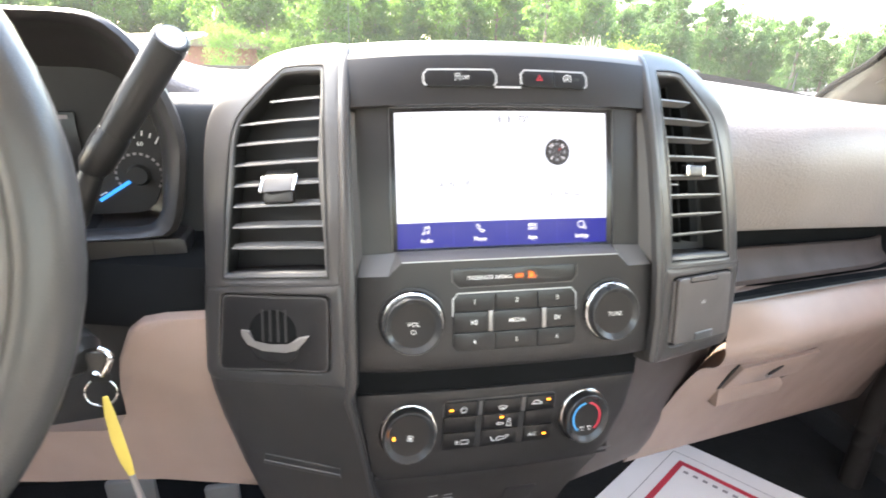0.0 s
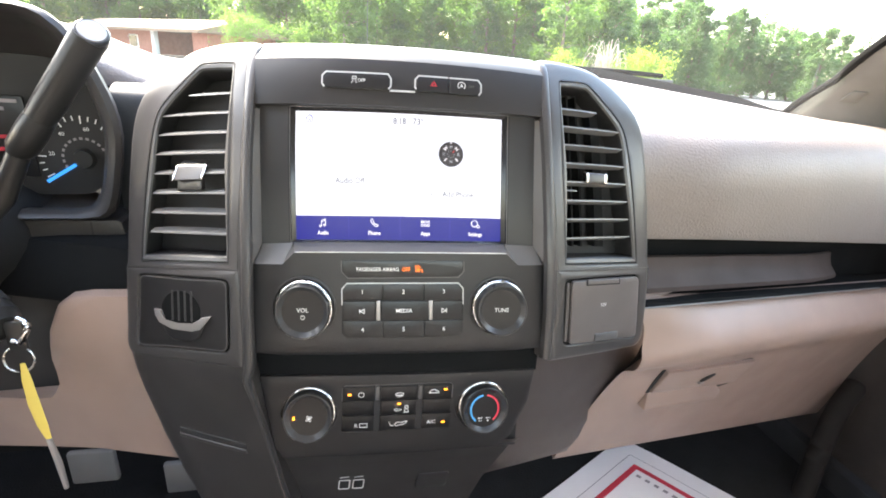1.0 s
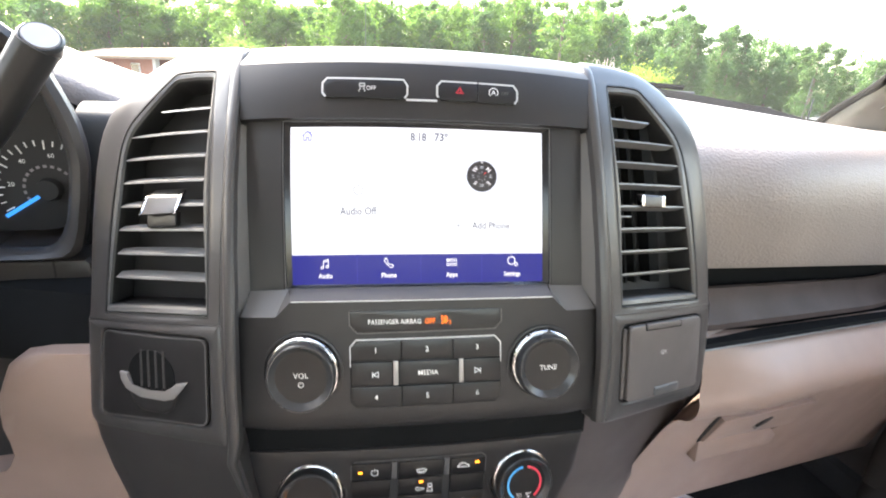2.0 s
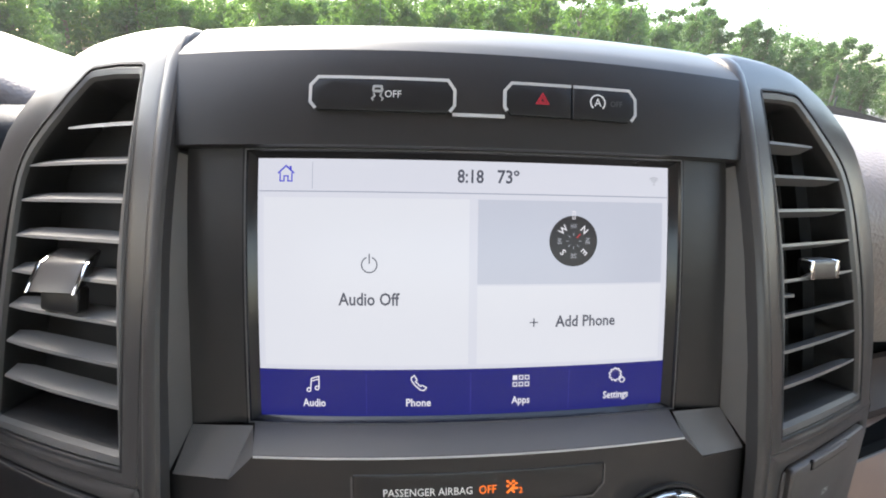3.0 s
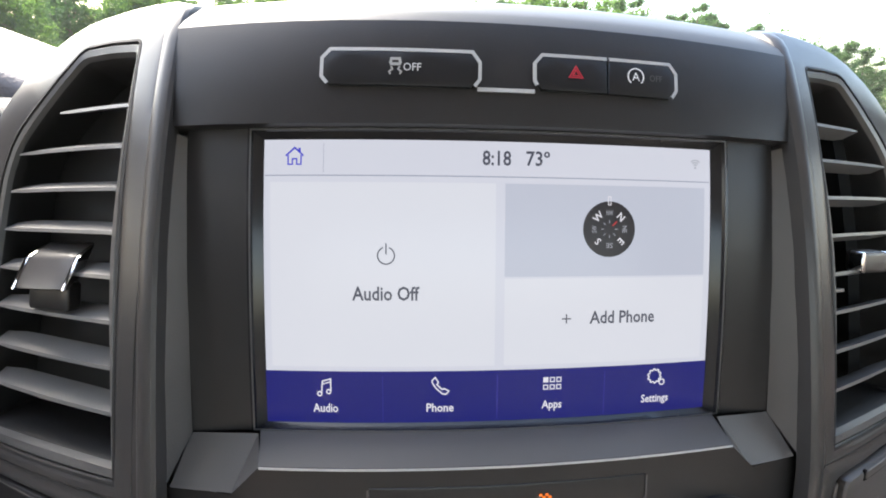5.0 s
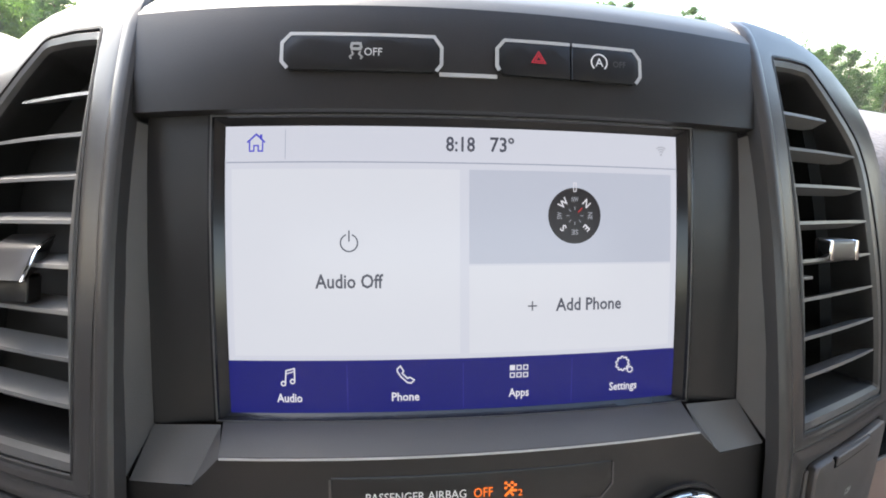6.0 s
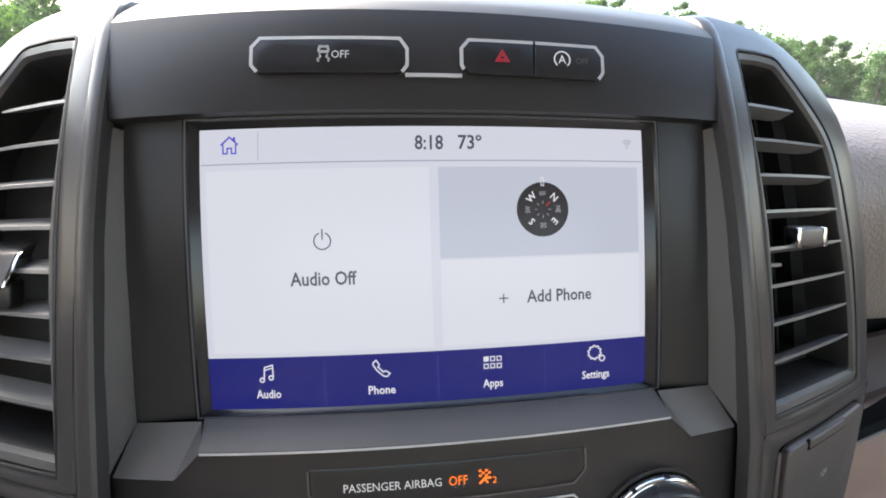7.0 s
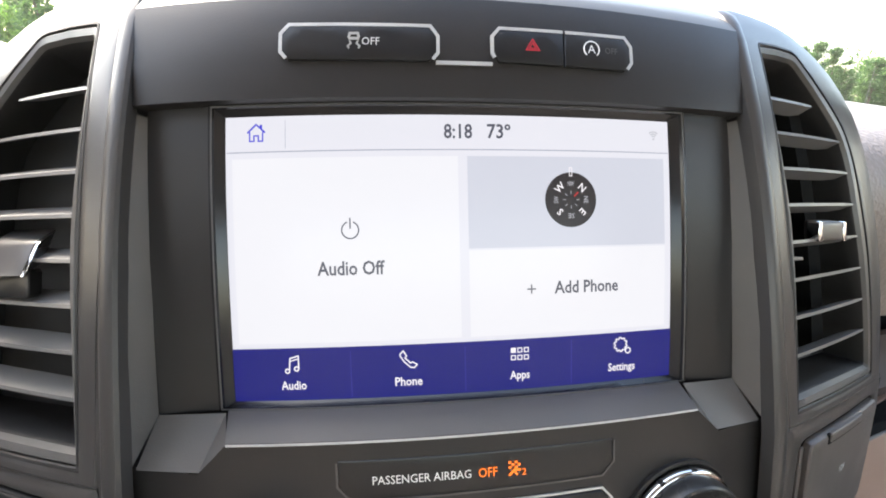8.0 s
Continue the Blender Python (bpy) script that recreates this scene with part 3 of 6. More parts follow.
def air_vent(s):
    side = "driver" if s < 0 else "passenger"
    vent = thing("air_vent", dash(s * 0.18, -0.07, -0.05), "tall grey air vent with level slats on the %s side" % side, "air vent", "dashboard air vents")
    mid = (0.176, 0.01)
    rows = [[(s * u, v, pod_w(u, v) + dw) for u, v in outset(VENT_EDGE, mid, d)] for d, dw in ((-0.0006, -0.012), (-0.0006, -0.0012), (-0.0014, -0.0004), (-0.0040, -0.0016), (-0.0052, -0.0052))]
    part("frame", bent(loft(bmesh.new(), rows, closed=True)), VENT, vent)
    rows = [[(s * u, v, pod_w(u, v) + dw) for u, v in outset(VENT_EDGE, mid, d)] for d, dw in ((-0.0052, -0.0052), (-0.0056, -0.0070), (-0.0050, -0.046))]
    part("duct_wall", bent(loft(bmesh.new(), rows, closed=True)), DARK, vent)
    back = [(s * u, v, pod_w(u, v) - 0.045) for u, v in outset(VENT_EDGE, mid, 0.004)]
    bm = bmesh.new()
    bm.faces.new([bm.verts.new(p) for p in back])
    part("duct", bent(bm), DARK, vent)
    part("groove", bent(strip([(s * a, b) for a, b in outset(VENT_EDGE, mid, 0.0006)], 0.0011, lambda a, b: pod_w(abs(a), b) - 0.0006, 0.0009, True)), DARK, vent, "dark groove round the frame")
    tilt = 0.22 if s < 0 else -0.20
    for k in range(8):
        v0 = 0.0676 - 0.01637 * k
        u0, u1 = 0.1422, vent_outer(v0) - (0.016 if k == 0 else 0.0012)
        rows = []
        for j in range(7):
            u = u0 + (u1 - u0) * j / 6
            v = v0 + (0.030 + 0.15 * max(0, v0)) * (u - u0)
            thin = 0.6 if j == 6 else 1.0
            w, h, d = pod_w(u, v) - 0.0035, 0.0009 * thin, 0.0145 * (0.90, 0.97, 1.0, 1.0, 1.0, 0.97, 0.80)[j]
            rows.append([(s * u, v - h, w), (s * u, v + h * 0.6, w - 0.0004), (s * u, v + h + tilt * d, w - d), (s * u, v - h + tilt * d, w - d)])
        part("slat", bent(loft(bmesh.new(), rows, closed=True, cap=True), 0.016), SLAT, vent)
    for u in (0.157, 0.1665, 0.187) if s > 0 else ():
        v1 = min(0.085, lerp([(0.163, 0.09), (0.178, 0.08), (0.19, 0.068), (0.201, 0.052), (0.21, 0.0)], u))
        wide = 0.0045 if u > 0.18 else 0.0009
        bm = loft(bmesh.new(), [[(s * (u - wide), v, pod_w(u, v) - 0.023), (s * (u + wide), v, pod_w(u, v) - 0.023), (s * (u + wide), v, pod_w(u, v) - 0.040), (s * (u - wide), v, pod_w(u, v) - 0.040)] for v in (-0.056, -0.03, 0.0, 0.03, v1)], closed=True, cap=True)
        part("vane", bent(bm), MATT, vent)
    if s > 0:
        part("thumb_bar", bent(slab(rect(0.142, -0.0062, 0.1555, -0.0048), lambda a, b: pod_w(a, b) - 0.006, 0.008, 0.0003), 0.01), SLAT, vent)
    cu, cv = (0.1752, 0.0035) if s < 0 else (0.1737, 0.0070)
    w0 = pod_w(cu, cv)
    hw, hh = (0.0128, 0.0070) if s < 0 else (0.0094, 0.0052)
    lift = 0.006 if s < 0 else 0.001
    lean = 0.0008 if s < 0 else 0.0
    tip = 0.009 if s < 0 else 0.0
    edge = 0.0013
    rows = [[(s * (cu - hw) - lean, cv - hh + l, w), (s * (cu + hw) - lean, cv - hh + l, w), (s * (cu + hw) + lean, cv + hh * 0.8 + l, w - tip), (s * (cu - hw) + lean, cv + hh * 0.8 + l, w - tip)] for w, l in ((w0 - 0.010, lift), (w0 + (0.007 if s < 0 else 0.003), 0.0))]
    bm = loft(bmesh.new(), rows, closed=True, cap=True)
    bmesh.ops.bevel(bm, geom=bm.edges[:], offset=0.0018, segments=3, affect="EDGES", profile=0.5)
    tab = part("tab", bent(bm, 0.01), POD, vent, "grey slide tab with bright chrome ends")
    if s < 0:
        part("stem", bent(slab(rect(s * (cu + 0.0120), cv - 0.0150, s * (cu - 0.0115), cv - 0.0045, 0.001), lambda a, b: pod_w(abs(a), b) - 0.001, 0.010, 0.0012), 0.01), FASCIA, tab, "dark stem below the tab")
    for q in (-1, 1):
        e = cu + q * (hw - 0.0002)
        rows = [[(s * (e - edge) - lean, cv - hh * 0.98 + l, w), (s * (e + edge) - lean, cv - hh * 0.98 + l, w), (s * (e + edge) + lean, cv + hh * 0.8 + l, w - tip), (s * (e - edge) + lean, cv + hh * 0.8 + l, w - tip)] for w, l in ((w0 - 0.006, lift * 0.8), (w0 + (0.0078 if s < 0 else 0.0036), 0.0))]
        bm = loft(bmesh.new(), rows, closed=True, cap=True)
        bmesh.ops.bevel(bm, geom=bm.edges[:], offset=0.0008, segments=2, affect="EDGES", profile=0.5)
        part("chrome_end", bent(bm, 0.01), KNOBCHROME, tab)
    return vent


for s in (-1, 1):
    vent_pod(s)
    air_vent(s)

# ---- touchscreen ----
screen = thing("touchscreen", dash(0, -0.056, -0.004), "lit touchscreen showing a pale home page above a blue bar", "touchscreen")
ring = [[(u, v, w) for u, v in rect(-a, -b, a, c)] for a, b, c, w in ((0.0925, 0.0548, 0.0562, 0.0055), (0.0910, 0.0546, 0.0553, 0.0055), (0.0906, 0.0544, 0.0550, 0.0040), (0.0872, 0.0527, 0.0527, 0.0012), (0.0868, 0.0525, 0.0525, -0.003))]
part("bezel", bent(loft(bmesh.new(), ring, closed=True)), GLOSSBLACK, screen, "gloss black bezel")
part("edge_trim", bent(strip(rect(-0.0914, -0.0546, 0.0914, 0.0556), 0.0006, 0.0052, 0.0006, True)), VENT, screen)
INK = (0.075, 0.082, 0.115)
UI = {
    "page": glowing("page grey", (0.66, 0.69, 0.78), 1.0),
    "card": glowing("card white", (0.72, 0.75, 0.82), 1.0),
    "blue_card": glowing("card blue grey", (0.53, 0.57, 0.67), 1.0),
    "bar": glowing("blue bar", (0.006, 0.008, 0.17), 1.0),
    "ink": glowing("dark ink", INK, 1.0),
    "soft": glowing("soft line", (0.33, 0.36, 0.45), 1.0),
    "white": glowing("white ink", (0.80, 0.80, 0.86), 1.0),
    "home": glowing("home blue", (0.05, 0.05, 0.60), 1.0),
    "dial": glowing("compass black", (0.022, 0.018, 0.02), 1.0),
    "red": glowing("compass red", (0.5, 0.03, 0.03), 1.0),
    "pale": glowing("faint ink", (0.40, 0.42, 0.47), 1.0),
    "barline": glowing("bar line", (0.09, 0.08, 0.40), 1.0),
}


def flat(outline, w):
    bm = bmesh.new()
    bm.faces.new([bm.verts.new((u, v, w)) for u, v in outline])
    return bm


page = part("display", bent(flat(rect(-0.087, -0.0518, 0.087, 0.0525), 0.0010)), UI["page"], screen, "pale grey home page")


def ui(name, bm, ink, parent=None, label=""):
    return part(name, bent(bm, 0.012), UI[ink], parent or page, label)


L1, L2 = 0.00115, 0.0013
ui("audio_card", flat(rect(-0.0845, -0.031, -0.0012, 0.0370), L1), "card")
ui("compass_card", flat(rect(0.0023, 0.0025, 0.0842, 0.0370), L1), "blue_card")
ui("phone_card", flat(rect(0.0023, -0.031, 0.0842, 0.0018), L1), "card")
ui("menu_bar", flat(rect(-0.0871, -0.0527, 0.0871, -0.0328), L1), "bar", None, "deep blue menu bar")
ui("rule", strip([(-0.0866, 0.0394), (0.0866, 0.0394)], 0.0004, L1, 0.0001), "soft")
ui("rule", strip([(-0.0648, 0.0405), (-0.0648, 0.0510)], 0.0002, L1, 0.0001), "soft")
ui("clock", letters("8:18", -0.0010, 0.0463, L2, bold=0.018, width=0.0108, height=0.0056), "ink")
ui("temperature", letters("73\u00ba", 0.0147, 0.0464, L2, bold=0.018, width=0.0092, height=0.0056), "ink")
ui("status_text", letters("Audio Off", -0.0418, -0.0036, L2, bold=0.018, width=0.0248, height=0.0053), "ink")
ui("add_text", letters("Add Phone", 0.0492, -0.0133, L2, bold=0.018, width=0.0270, height=0.0050), "ink")
bm = strip([(0.0246, -0.0136), (0.0282, -0.0136)], 0.0005, L2, 0.0001)
ui("plus", strip([(0.0264, -0.0154), (0.0264, -0.0118)], 0.0005, L2, 0.0001, bm=bm), "ink")
arc = lambda cu, cv, r, a0, a1, n=20: [(cu + r * math.cos(radians(a0 + (a1 - a0) * k / n)), cv + r * math.sin(radians(a0 + (a1 - a0) * k / n))) for k in range(n + 1)]
bm = strip(arc(-0.0417, 0.0103, 0.0031, 110, 430, 28), 0.0005, L2, 0.0001)
ui("power_symbol", strip([(-0.0417, 0.0108), (-0.0417, 0.0148)], 0.0005, L2, 0.0001, bm=bm), "ink")
hx, hy = -0.0755, 0.0462
bm = strip([(hx - 0.0033, hy + 0.0003), (hx, hy + 0.0033), (hx + 0.0033, hy + 0.0003)], 0.0006, L2, 0.0001)
strip([(hx - 0.0024, hy + 0.0006), (hx - 0.0024, hy - 0.0028), (hx - 0.0008, hy - 0.0028), (hx - 0.0008, hy - 0.0008), (hx + 0.0008, hy - 0.0008), (hx + 0.0008, hy - 0.0028), (hx + 0.0024, hy - 0.0028), (hx + 0.0024, hy + 0.0006)], 0.0005, L2, 0.0001, bm=bm)
ui("home_symbol", strip([(hx + 0.0018, hy + 0.0016), (hx + 0.0018, hy + 0.0032)], 0.0009, L2, 0.0001, bm=bm), "home")
bm = bmesh.new()
for r in (0.0011, 0.0020, 0.0029):
    strip(arc(0.0799, 0.0451, r, 48, 132, 8), 0.00045, L2, 0.0001, bm=bm)
slab(rounded(0.0795, 0.0446, 0.0803, 0.0454, 0.0003), L2 + 0.0001, 0.0001, 0, bm=bm)
ui("wifi_symbol", bm, "pale")
cx, cy, cr = 0.0430, 0.0204, 0.0106
dial = ui("compass", flat(arc(cx, cy, cr, 0, 350, 35), L2), "dial", None, "round black compass")
bm = bmesh.new()
for body, a, r in (("N", 45, 0.0066), ("W", 135, 0.0066), ("S", 225, 0.0066), ("E", 315, 0.0066)):
    letters(body, cx + r * math.cos(radians(a)), cy + r * math.sin(radians(a)), L2 + 0.0002, height=0.0028, rot=a - 90, bm=bm, bold=0.02)
part("letter", bent(bm, 0.012), UI["white"], screen)
bm = bmesh.new()
for body, a in (("NW", 90), ("SW", 180), ("SE", 270), ("NE", 0)):
    letters(body, cx + 0.0062 * math.cos(radians(a)), cy + 0.0062 * math.sin(radians(a)), L2 + 0.0002, height=0.0019, width=0.0027, rot=a - 90, bm=bm, bold=0.01)
for a in range(0, 360, 45):
    if a != 45:
        strip([(cx + r * math.cos(radians(a)), cy + r * math.sin(radians(a))) for r in (0.0022, 0.0034)], 0.0003, L2 + 0.0001, 0.0001, bm=bm)
part("small_letter", bent(bm, 0.012), UI["pale"], screen)
part("pointer", bent(strip([(cx + r * math.cos(radians(45)), cy + r * math.sin(radians(45))) for r in (0.0018, 0.0042)], 0.0005, L2 + 0.0001, 0.0001), 0.012), UI["red"], screen)
ui("heading_mark", strip(rect(cx - 0.0005, cy + 0.0092, cx + 0.0005, cy + 0.0124), 0.0003, L2 + 0.0001, 0.0001, True), "white")
for u in (-0.0433, -0.0001, 0.0426):
    ui("bar_line", strip([(u, -0.0520), (u, -0.0345)], 0.0002, L2, 0.0001), "barline")
for body, u, wd in (("Audio", -0.0648, 0.0094), ("Phone", -0.0218, 0.0103), ("Apps", 0.0214, 0.0080), ("Settings", 0.0646, 0.0120)):
    ui("menu_word", letters(body, u, -0.0469 if body[1] in "uh" else -0.0474, L2, bold=0.018, width=wd, height=0.0034 if body[1] in "uh" else 0.0044), "white")
u, v = -0.0648, -0.0388
bm = strip([(u - 0.0014, v - 0.0026), (u - 0.0010, v + 0.0022), (u + 0.0021, v + 0.0031), (u + 0.0021, v - 0.0018)], 0.0005, L2, 0.0001)
strip(arc(u - 0.0021, v - 0.0026, 0.0008, 0, 360, 10), 0.0005, L2, 0.0001, bm=bm)
strip(arc(u + 0.0013, v - 0.0018, 0.0008, 0, 360, 10), 0.0005, L2, 0.0001, bm=bm)
ui("note_symbol", strip([(u - 0.0010, v + 0.0011), (u + 0.0021, v + 0.0020)], 0.0004, L2, 0.0001, bm=bm), "white")
u, v = -0.0218, -0.0385
ui("phone_symbol", strip([(u - 0.0030, v + 0.0022), (u - 0.0018, v + 0.0033), (u - 0.0006, v + 0.0014), (u - 0.0012, v + 0.0006), (u + 0.0008, v - 0.0014), (u + 0.0016, v - 0.0010), (u + 0.0033, v - 0.0020), (u + 0.0022, v - 0.0032), (u + 0.0008, v - 0.0030), (u - 0.0016, v - 0.0008), (u - 0.0030, v + 0.0014)], 0.0005, L2, 0.0001, True), "white")
u, v = 0.0214, -0.0385
bm = slab(rect(u - 0.0036, v + 0.0004, u - 0.0016, v + 0.0024), L2 + 0.0001, 0.0001, 0)
for a, b in ((0, 1), (1, 1), (-1, 0), (0, 0), (1, 0)):
    x, y = u + a * 0.0026, v - 0.0015 + b * 0.0029
    strip(rect(x - 0.0008, y - 0.0008, x + 0.0008, y + 0.0008), 0.0004, L2, 0.0001, True, bm=bm)
ui("apps_symbol", bm, "white")
u, v = 0.0640, -0.0378
gear = lambda cu, cv, r, n: [(cu + (r if k % 4 < 2 else r * 1.22) * math.cos(2 * math.pi * k / (4 * n)), cv + (r if k % 4 < 2 else r * 1.22) * math.sin(2 * math.pi * k / (4 * n))) for k in range(4 * n)]
bm = strip(gear(u, v, 0.0024, 10), 0.0005, L2, 0.0001, True)
ui("gear_symbol", strip(gear(u + 0.0033, v - 0.0026, 0.0010, 8), 0.0004, L2, 0.0001, True, bm=bm), "white")

# ---- buttons over the screen ----
def top_button(name, outline, label):
    return part(name, bent(slab(outline, 0.0136, 0.004, 0.0006), 0.01), BUTTON, stack, label)


b = top_button("traction_button", [(-0.0650, 0.0727), (-0.0625, 0.0697), (-0.0128, 0.0692), (-0.0102, 0.0722), (-0.0102, 0.0781), (-0.0128, 0.0818), (-0.0622, 0.0822), (-0.0650, 0.0789)], "black traction control button")
part("outline", bent(strip([(-0.0632, 0.0702), (-0.0653, 0.0727), (-0.0653, 0.0792), (-0.0624, 0.0824), (-0.0126, 0.0821), (-0.0099, 0.0783), (-0.0099, 0.0722), (-0.0118, 0.0697)], 0.0012, 0.0128, 0.0010), 0.01), LINE, b)
part("word", bent(letters("OFF", -0.0337, 0.0760, 0.0140, width=0.0062, height=0.0028), 0.01), PRINT, b)
u, v = -0.0396, 0.0762
bm = strip([(u - 0.0018, v + 0.0010), (u - 0.0014, v + 0.0027), (u + 0.0014, v + 0.0027), (u + 0.0018, v + 0.0010)], 0.0009, 0.0138, 0.0002)
slab(rect(u - 0.0019, v + 0.0003, u + 0.0019, v + 0.0013), 0.0140, 0.0002, 0, bm=bm)
for q in (-1, 1):
    strip([(u + q * 0.0015, v), (u + q * 0.0010, v - 0.0010), (u + q * 0.0021, v - 0.0020), (u + q * 0.0016, v - 0.0029)], 0.0006, 0.0138, 0.0002, bm=bm)
part("symbol", bent(bm, 0.01), DIMPRINT, b)
b = top_button("hazard_button", [(0.0102, 0.0727), (0.0125, 0.0696), (0.0372, 0.0692), (0.0372, 0.0821), (0.0128, 0.0821), (0.0102, 0.0789)], "black hazard light button with red triangle")
part("outline", bent(strip([(0.0108, 0.0711), (0.0099, 0.0727), (0.0099, 0.0791), (0.0126, 0.0823), (0.0370, 0.0823)], 0.0012, 0.0128, 0.0010), 0.01), LINE, b)
u, v = 0.0251, 0.0763
tri3 = lambda r: [(u + r * math.cos(radians(a)), v - 0.0004 + r * math.sin(radians(a)) * 0.95) for a in (90, 210, 330)]
bm = strip(tri3(0.0029), 0.00045, 0.0138, 0.0002, True)
part("symbol", bent(strip(tri3(0.0015), 0.0004, 0.0138, 0.0002, True, bm=bm), 0.01), REDPRINT, b)
b = top_button("auto_stop_button", [(0.0378, 0.0692), (0.0620, 0.0690), (0.0648, 0.0722), (0.0648, 0.0786), (0.0622, 0.0821), (0.0378, 0.0821)], "black engine auto-stop button")
part("outline", bent(strip([(0.0380, 0.0823), (0.0624, 0.0823), (0.0651, 0.0787), (0.0651, 0.0722), (0.0632, 0.0695)], 0.0012, 0.0128, 0.0010), 0.01), LINE, b)
bm = letters("A", 0.0484, 0.0764, 0.0140, height=0.0032)
part("symbol", bent(strip(arc(0.0484, 0.0764, 0.0031, -50, 230, 20), 0.0005, 0.0138, 0.0002, bm=bm), 0.01), WHITETEXT, b)
part("unlit_word", bent(letters("OFF", 0.0565, 0.0762, 0.0140, width=0.0052, height=0.0024), 0.01), LEDGE, b, "unlit grey word")
part("shelf_line", bent(strip([(-0.0105, 0.0690), (0.0102, 0.0690)], 0.0014, 0.0112, 0.0012), 0.01), LINE, stack)


# ---- radio controls ----
radio = thing("radio_controls", dash(0, -0.128, 0.02), "block of black radio buttons with white print between two knobs", "radio controls")
fw = lambda d: (lambda u, v: face_w(u, v) + d)
lens = part("airbag_lamp", bent(slab([(-0.0485, -0.0668), (-0.0485, -0.0755), (-0.0440, -0.0805), (0.0450, -0.0797), (0.0492, -0.0750), (0.0492, -0.0668)], fw(0.0006), 0.003, 0.0004), 0.012), LENS, radio, "dark passenger airbag telltale")
part("outline", bent(strip([(-0.0490, -0.0672), (-0.0490, -0.0757), (-0.0442, -0.0809), (0.0452, -0.0801), (0.0497, -0.0752), (0.0497, -0.0672)], 0.0007, fw(0.0003), 0.0005), 0.012), LEDGE, lens)
part("word", bent(letters("PASSENGER AIRBAG", -0.0203, -0.0737, fw(0.0010), width=0.0336, height=0.0030), 0.012), WHITETEXT, lens)
part("off_word", bent(letters("OFF", 0.0024, -0.0737, fw(0.0010), width=0.0066, height=0.0034), 0.012), AMBERTEXT, lens, "amber lit word")
bm = bmesh.new()
u, v = 0.0125, -0.0735
for k in range(4):
    for j in range(3):
        if (k + j) % 2 == 0:
            slab(rect(u - 0.0028 + k * 0.0011, v + 0.0003 + j * 0.0009, u - 0.0018 + k * 0.0011, v + 0.0011 + j * 0.0009), fw(0.0011), 0.0002, 0, bm=bm)
strip([(u - 0.0026, v - 0.0022), (u - 0.0006, v - 0.0002), (u + 0.0016, v - 0.0004)], 0.0008, fw(0.0009), 0.0002, bm=bm)
strip([(u - 0.0008, v - 0.0006), (u + 0.0004, v - 0.0022)], 0.0007, fw(0.0009), 0.0002, bm=bm)
letters("2", u + 0.0028, v - 0.0012, fw(0.0011), height=0.0024, bm=bm)
part("belt_symbol", bent(bm, 0.012), AMBERTEXT, lens, "amber lit belt symbol")

part("button_well", bent(slab(rect(-0.0492, -0.1285, 0.0492, -0.0848, 0.004), fw(0.0004), 0.004, 0.0004), 0.014), DARK, radio)
part("well_edge", bent(strip([(-0.0489, -0.1020), (-0.0489, -0.0895), (-0.0450, -0.0849), (0.0450, -0.0846), (0.0489, -0.0890), (0.0489, -0.1020)], 0.0008, fw(0.0003), 0.0008), 0.014), LINE, radio)


def key_button(u0, v0, u1, v1, words, wu, wv, c=(0, 0, 0, 0), h=0.0034):
    o = []
    for (u, v), cc, (a, b) in zip(rect(u0, v0, u1, v1), c, ((1, 1), (-1, 1), (-1, -1), (1, -1))):
        o += [(u, v)] if not cc else ([(u, v + b * cc), (u + a * cc, v)] if a == b else [(u + a * cc, v), (u, v + b * cc)])
    k = part("button", bent(slab(o, fw(0.0022), 0.003, 0.0005), 0.014), BUTTON, radio)
    if words:
        part("print", bent(letters(words, wu, wv, fw(0.0026), height=h), 0.014), WHITETEXT, k)
    return k


key_button(-0.0483, -0.0985, -0.0168, -0.0856, "1", -0.0327, -0.0914, (0, 0, 0, 0.004))
key_button(-0.0163, -0.0975, 0.0165, -0.0856, "2", 0.0, -0.0912)
key_button(0.0170, -0.0985, 0.0483, -0.0854, "3", 0.0327, -0.0911, (0, 0, 0.004, 0))
k = key_button(-0.0483, -0.1142, -0.0225, -0.0990, "", 0, 0)
skip = lambda u, v, s: strip([(u - s * 0.0015, v + 0.0017), (u + s * 0.0019, v), (u - s * 0.0015, v - 0.0017)], 0.0005, fw(0.0024), 0.0002, True)
part("print", bent(strip([(-0.0350, -0.1086), (-0.0350, -0.1050)], 0.0005, fw(0.0024), 0.0002, bm=skip(-0.0328, -0.1068, -1)), 0.014), WHITETEXT, k)
key_button(-0.0180, -0.1142, 0.0205, -0.0990, "MEDIA", 0.0006, -0.1064, h=0.0031)
k = key_button(0.0240, -0.1142, 0.0484, -0.0990, "", 0, 0)
part("print", bent(strip([(0.0349, -0.1083), (0.0349, -0.1047)], 0.0005, fw(0.0024), 0.0002, bm=skip(0.0326, -0.1065, 1)), 0.014), WHITETEXT, k)
key_button(-0.0483, -0.1278, -0.0168, -0.1148, "4", -0.0328, -0.1213, (0.004, 0, 0, 0))
key_button(-0.0163, -0.1278, 0.0165, -0.1148, "5", 0.0, -0.1212)
key_button(0.0170, -0.1278, 0.0484, -0.1148, "6", 0.0328, -0.1212, (0, 0.004, 0, 0))
for u in (-0.0202, 0.0222):
    part("silver_post", bent(slab(rect(u - 0.0016, -0.1142, u + 0.0016, -0.0985), fw(0.0028), 0.003, 0.0007), 0.014), SPOKE, radio)


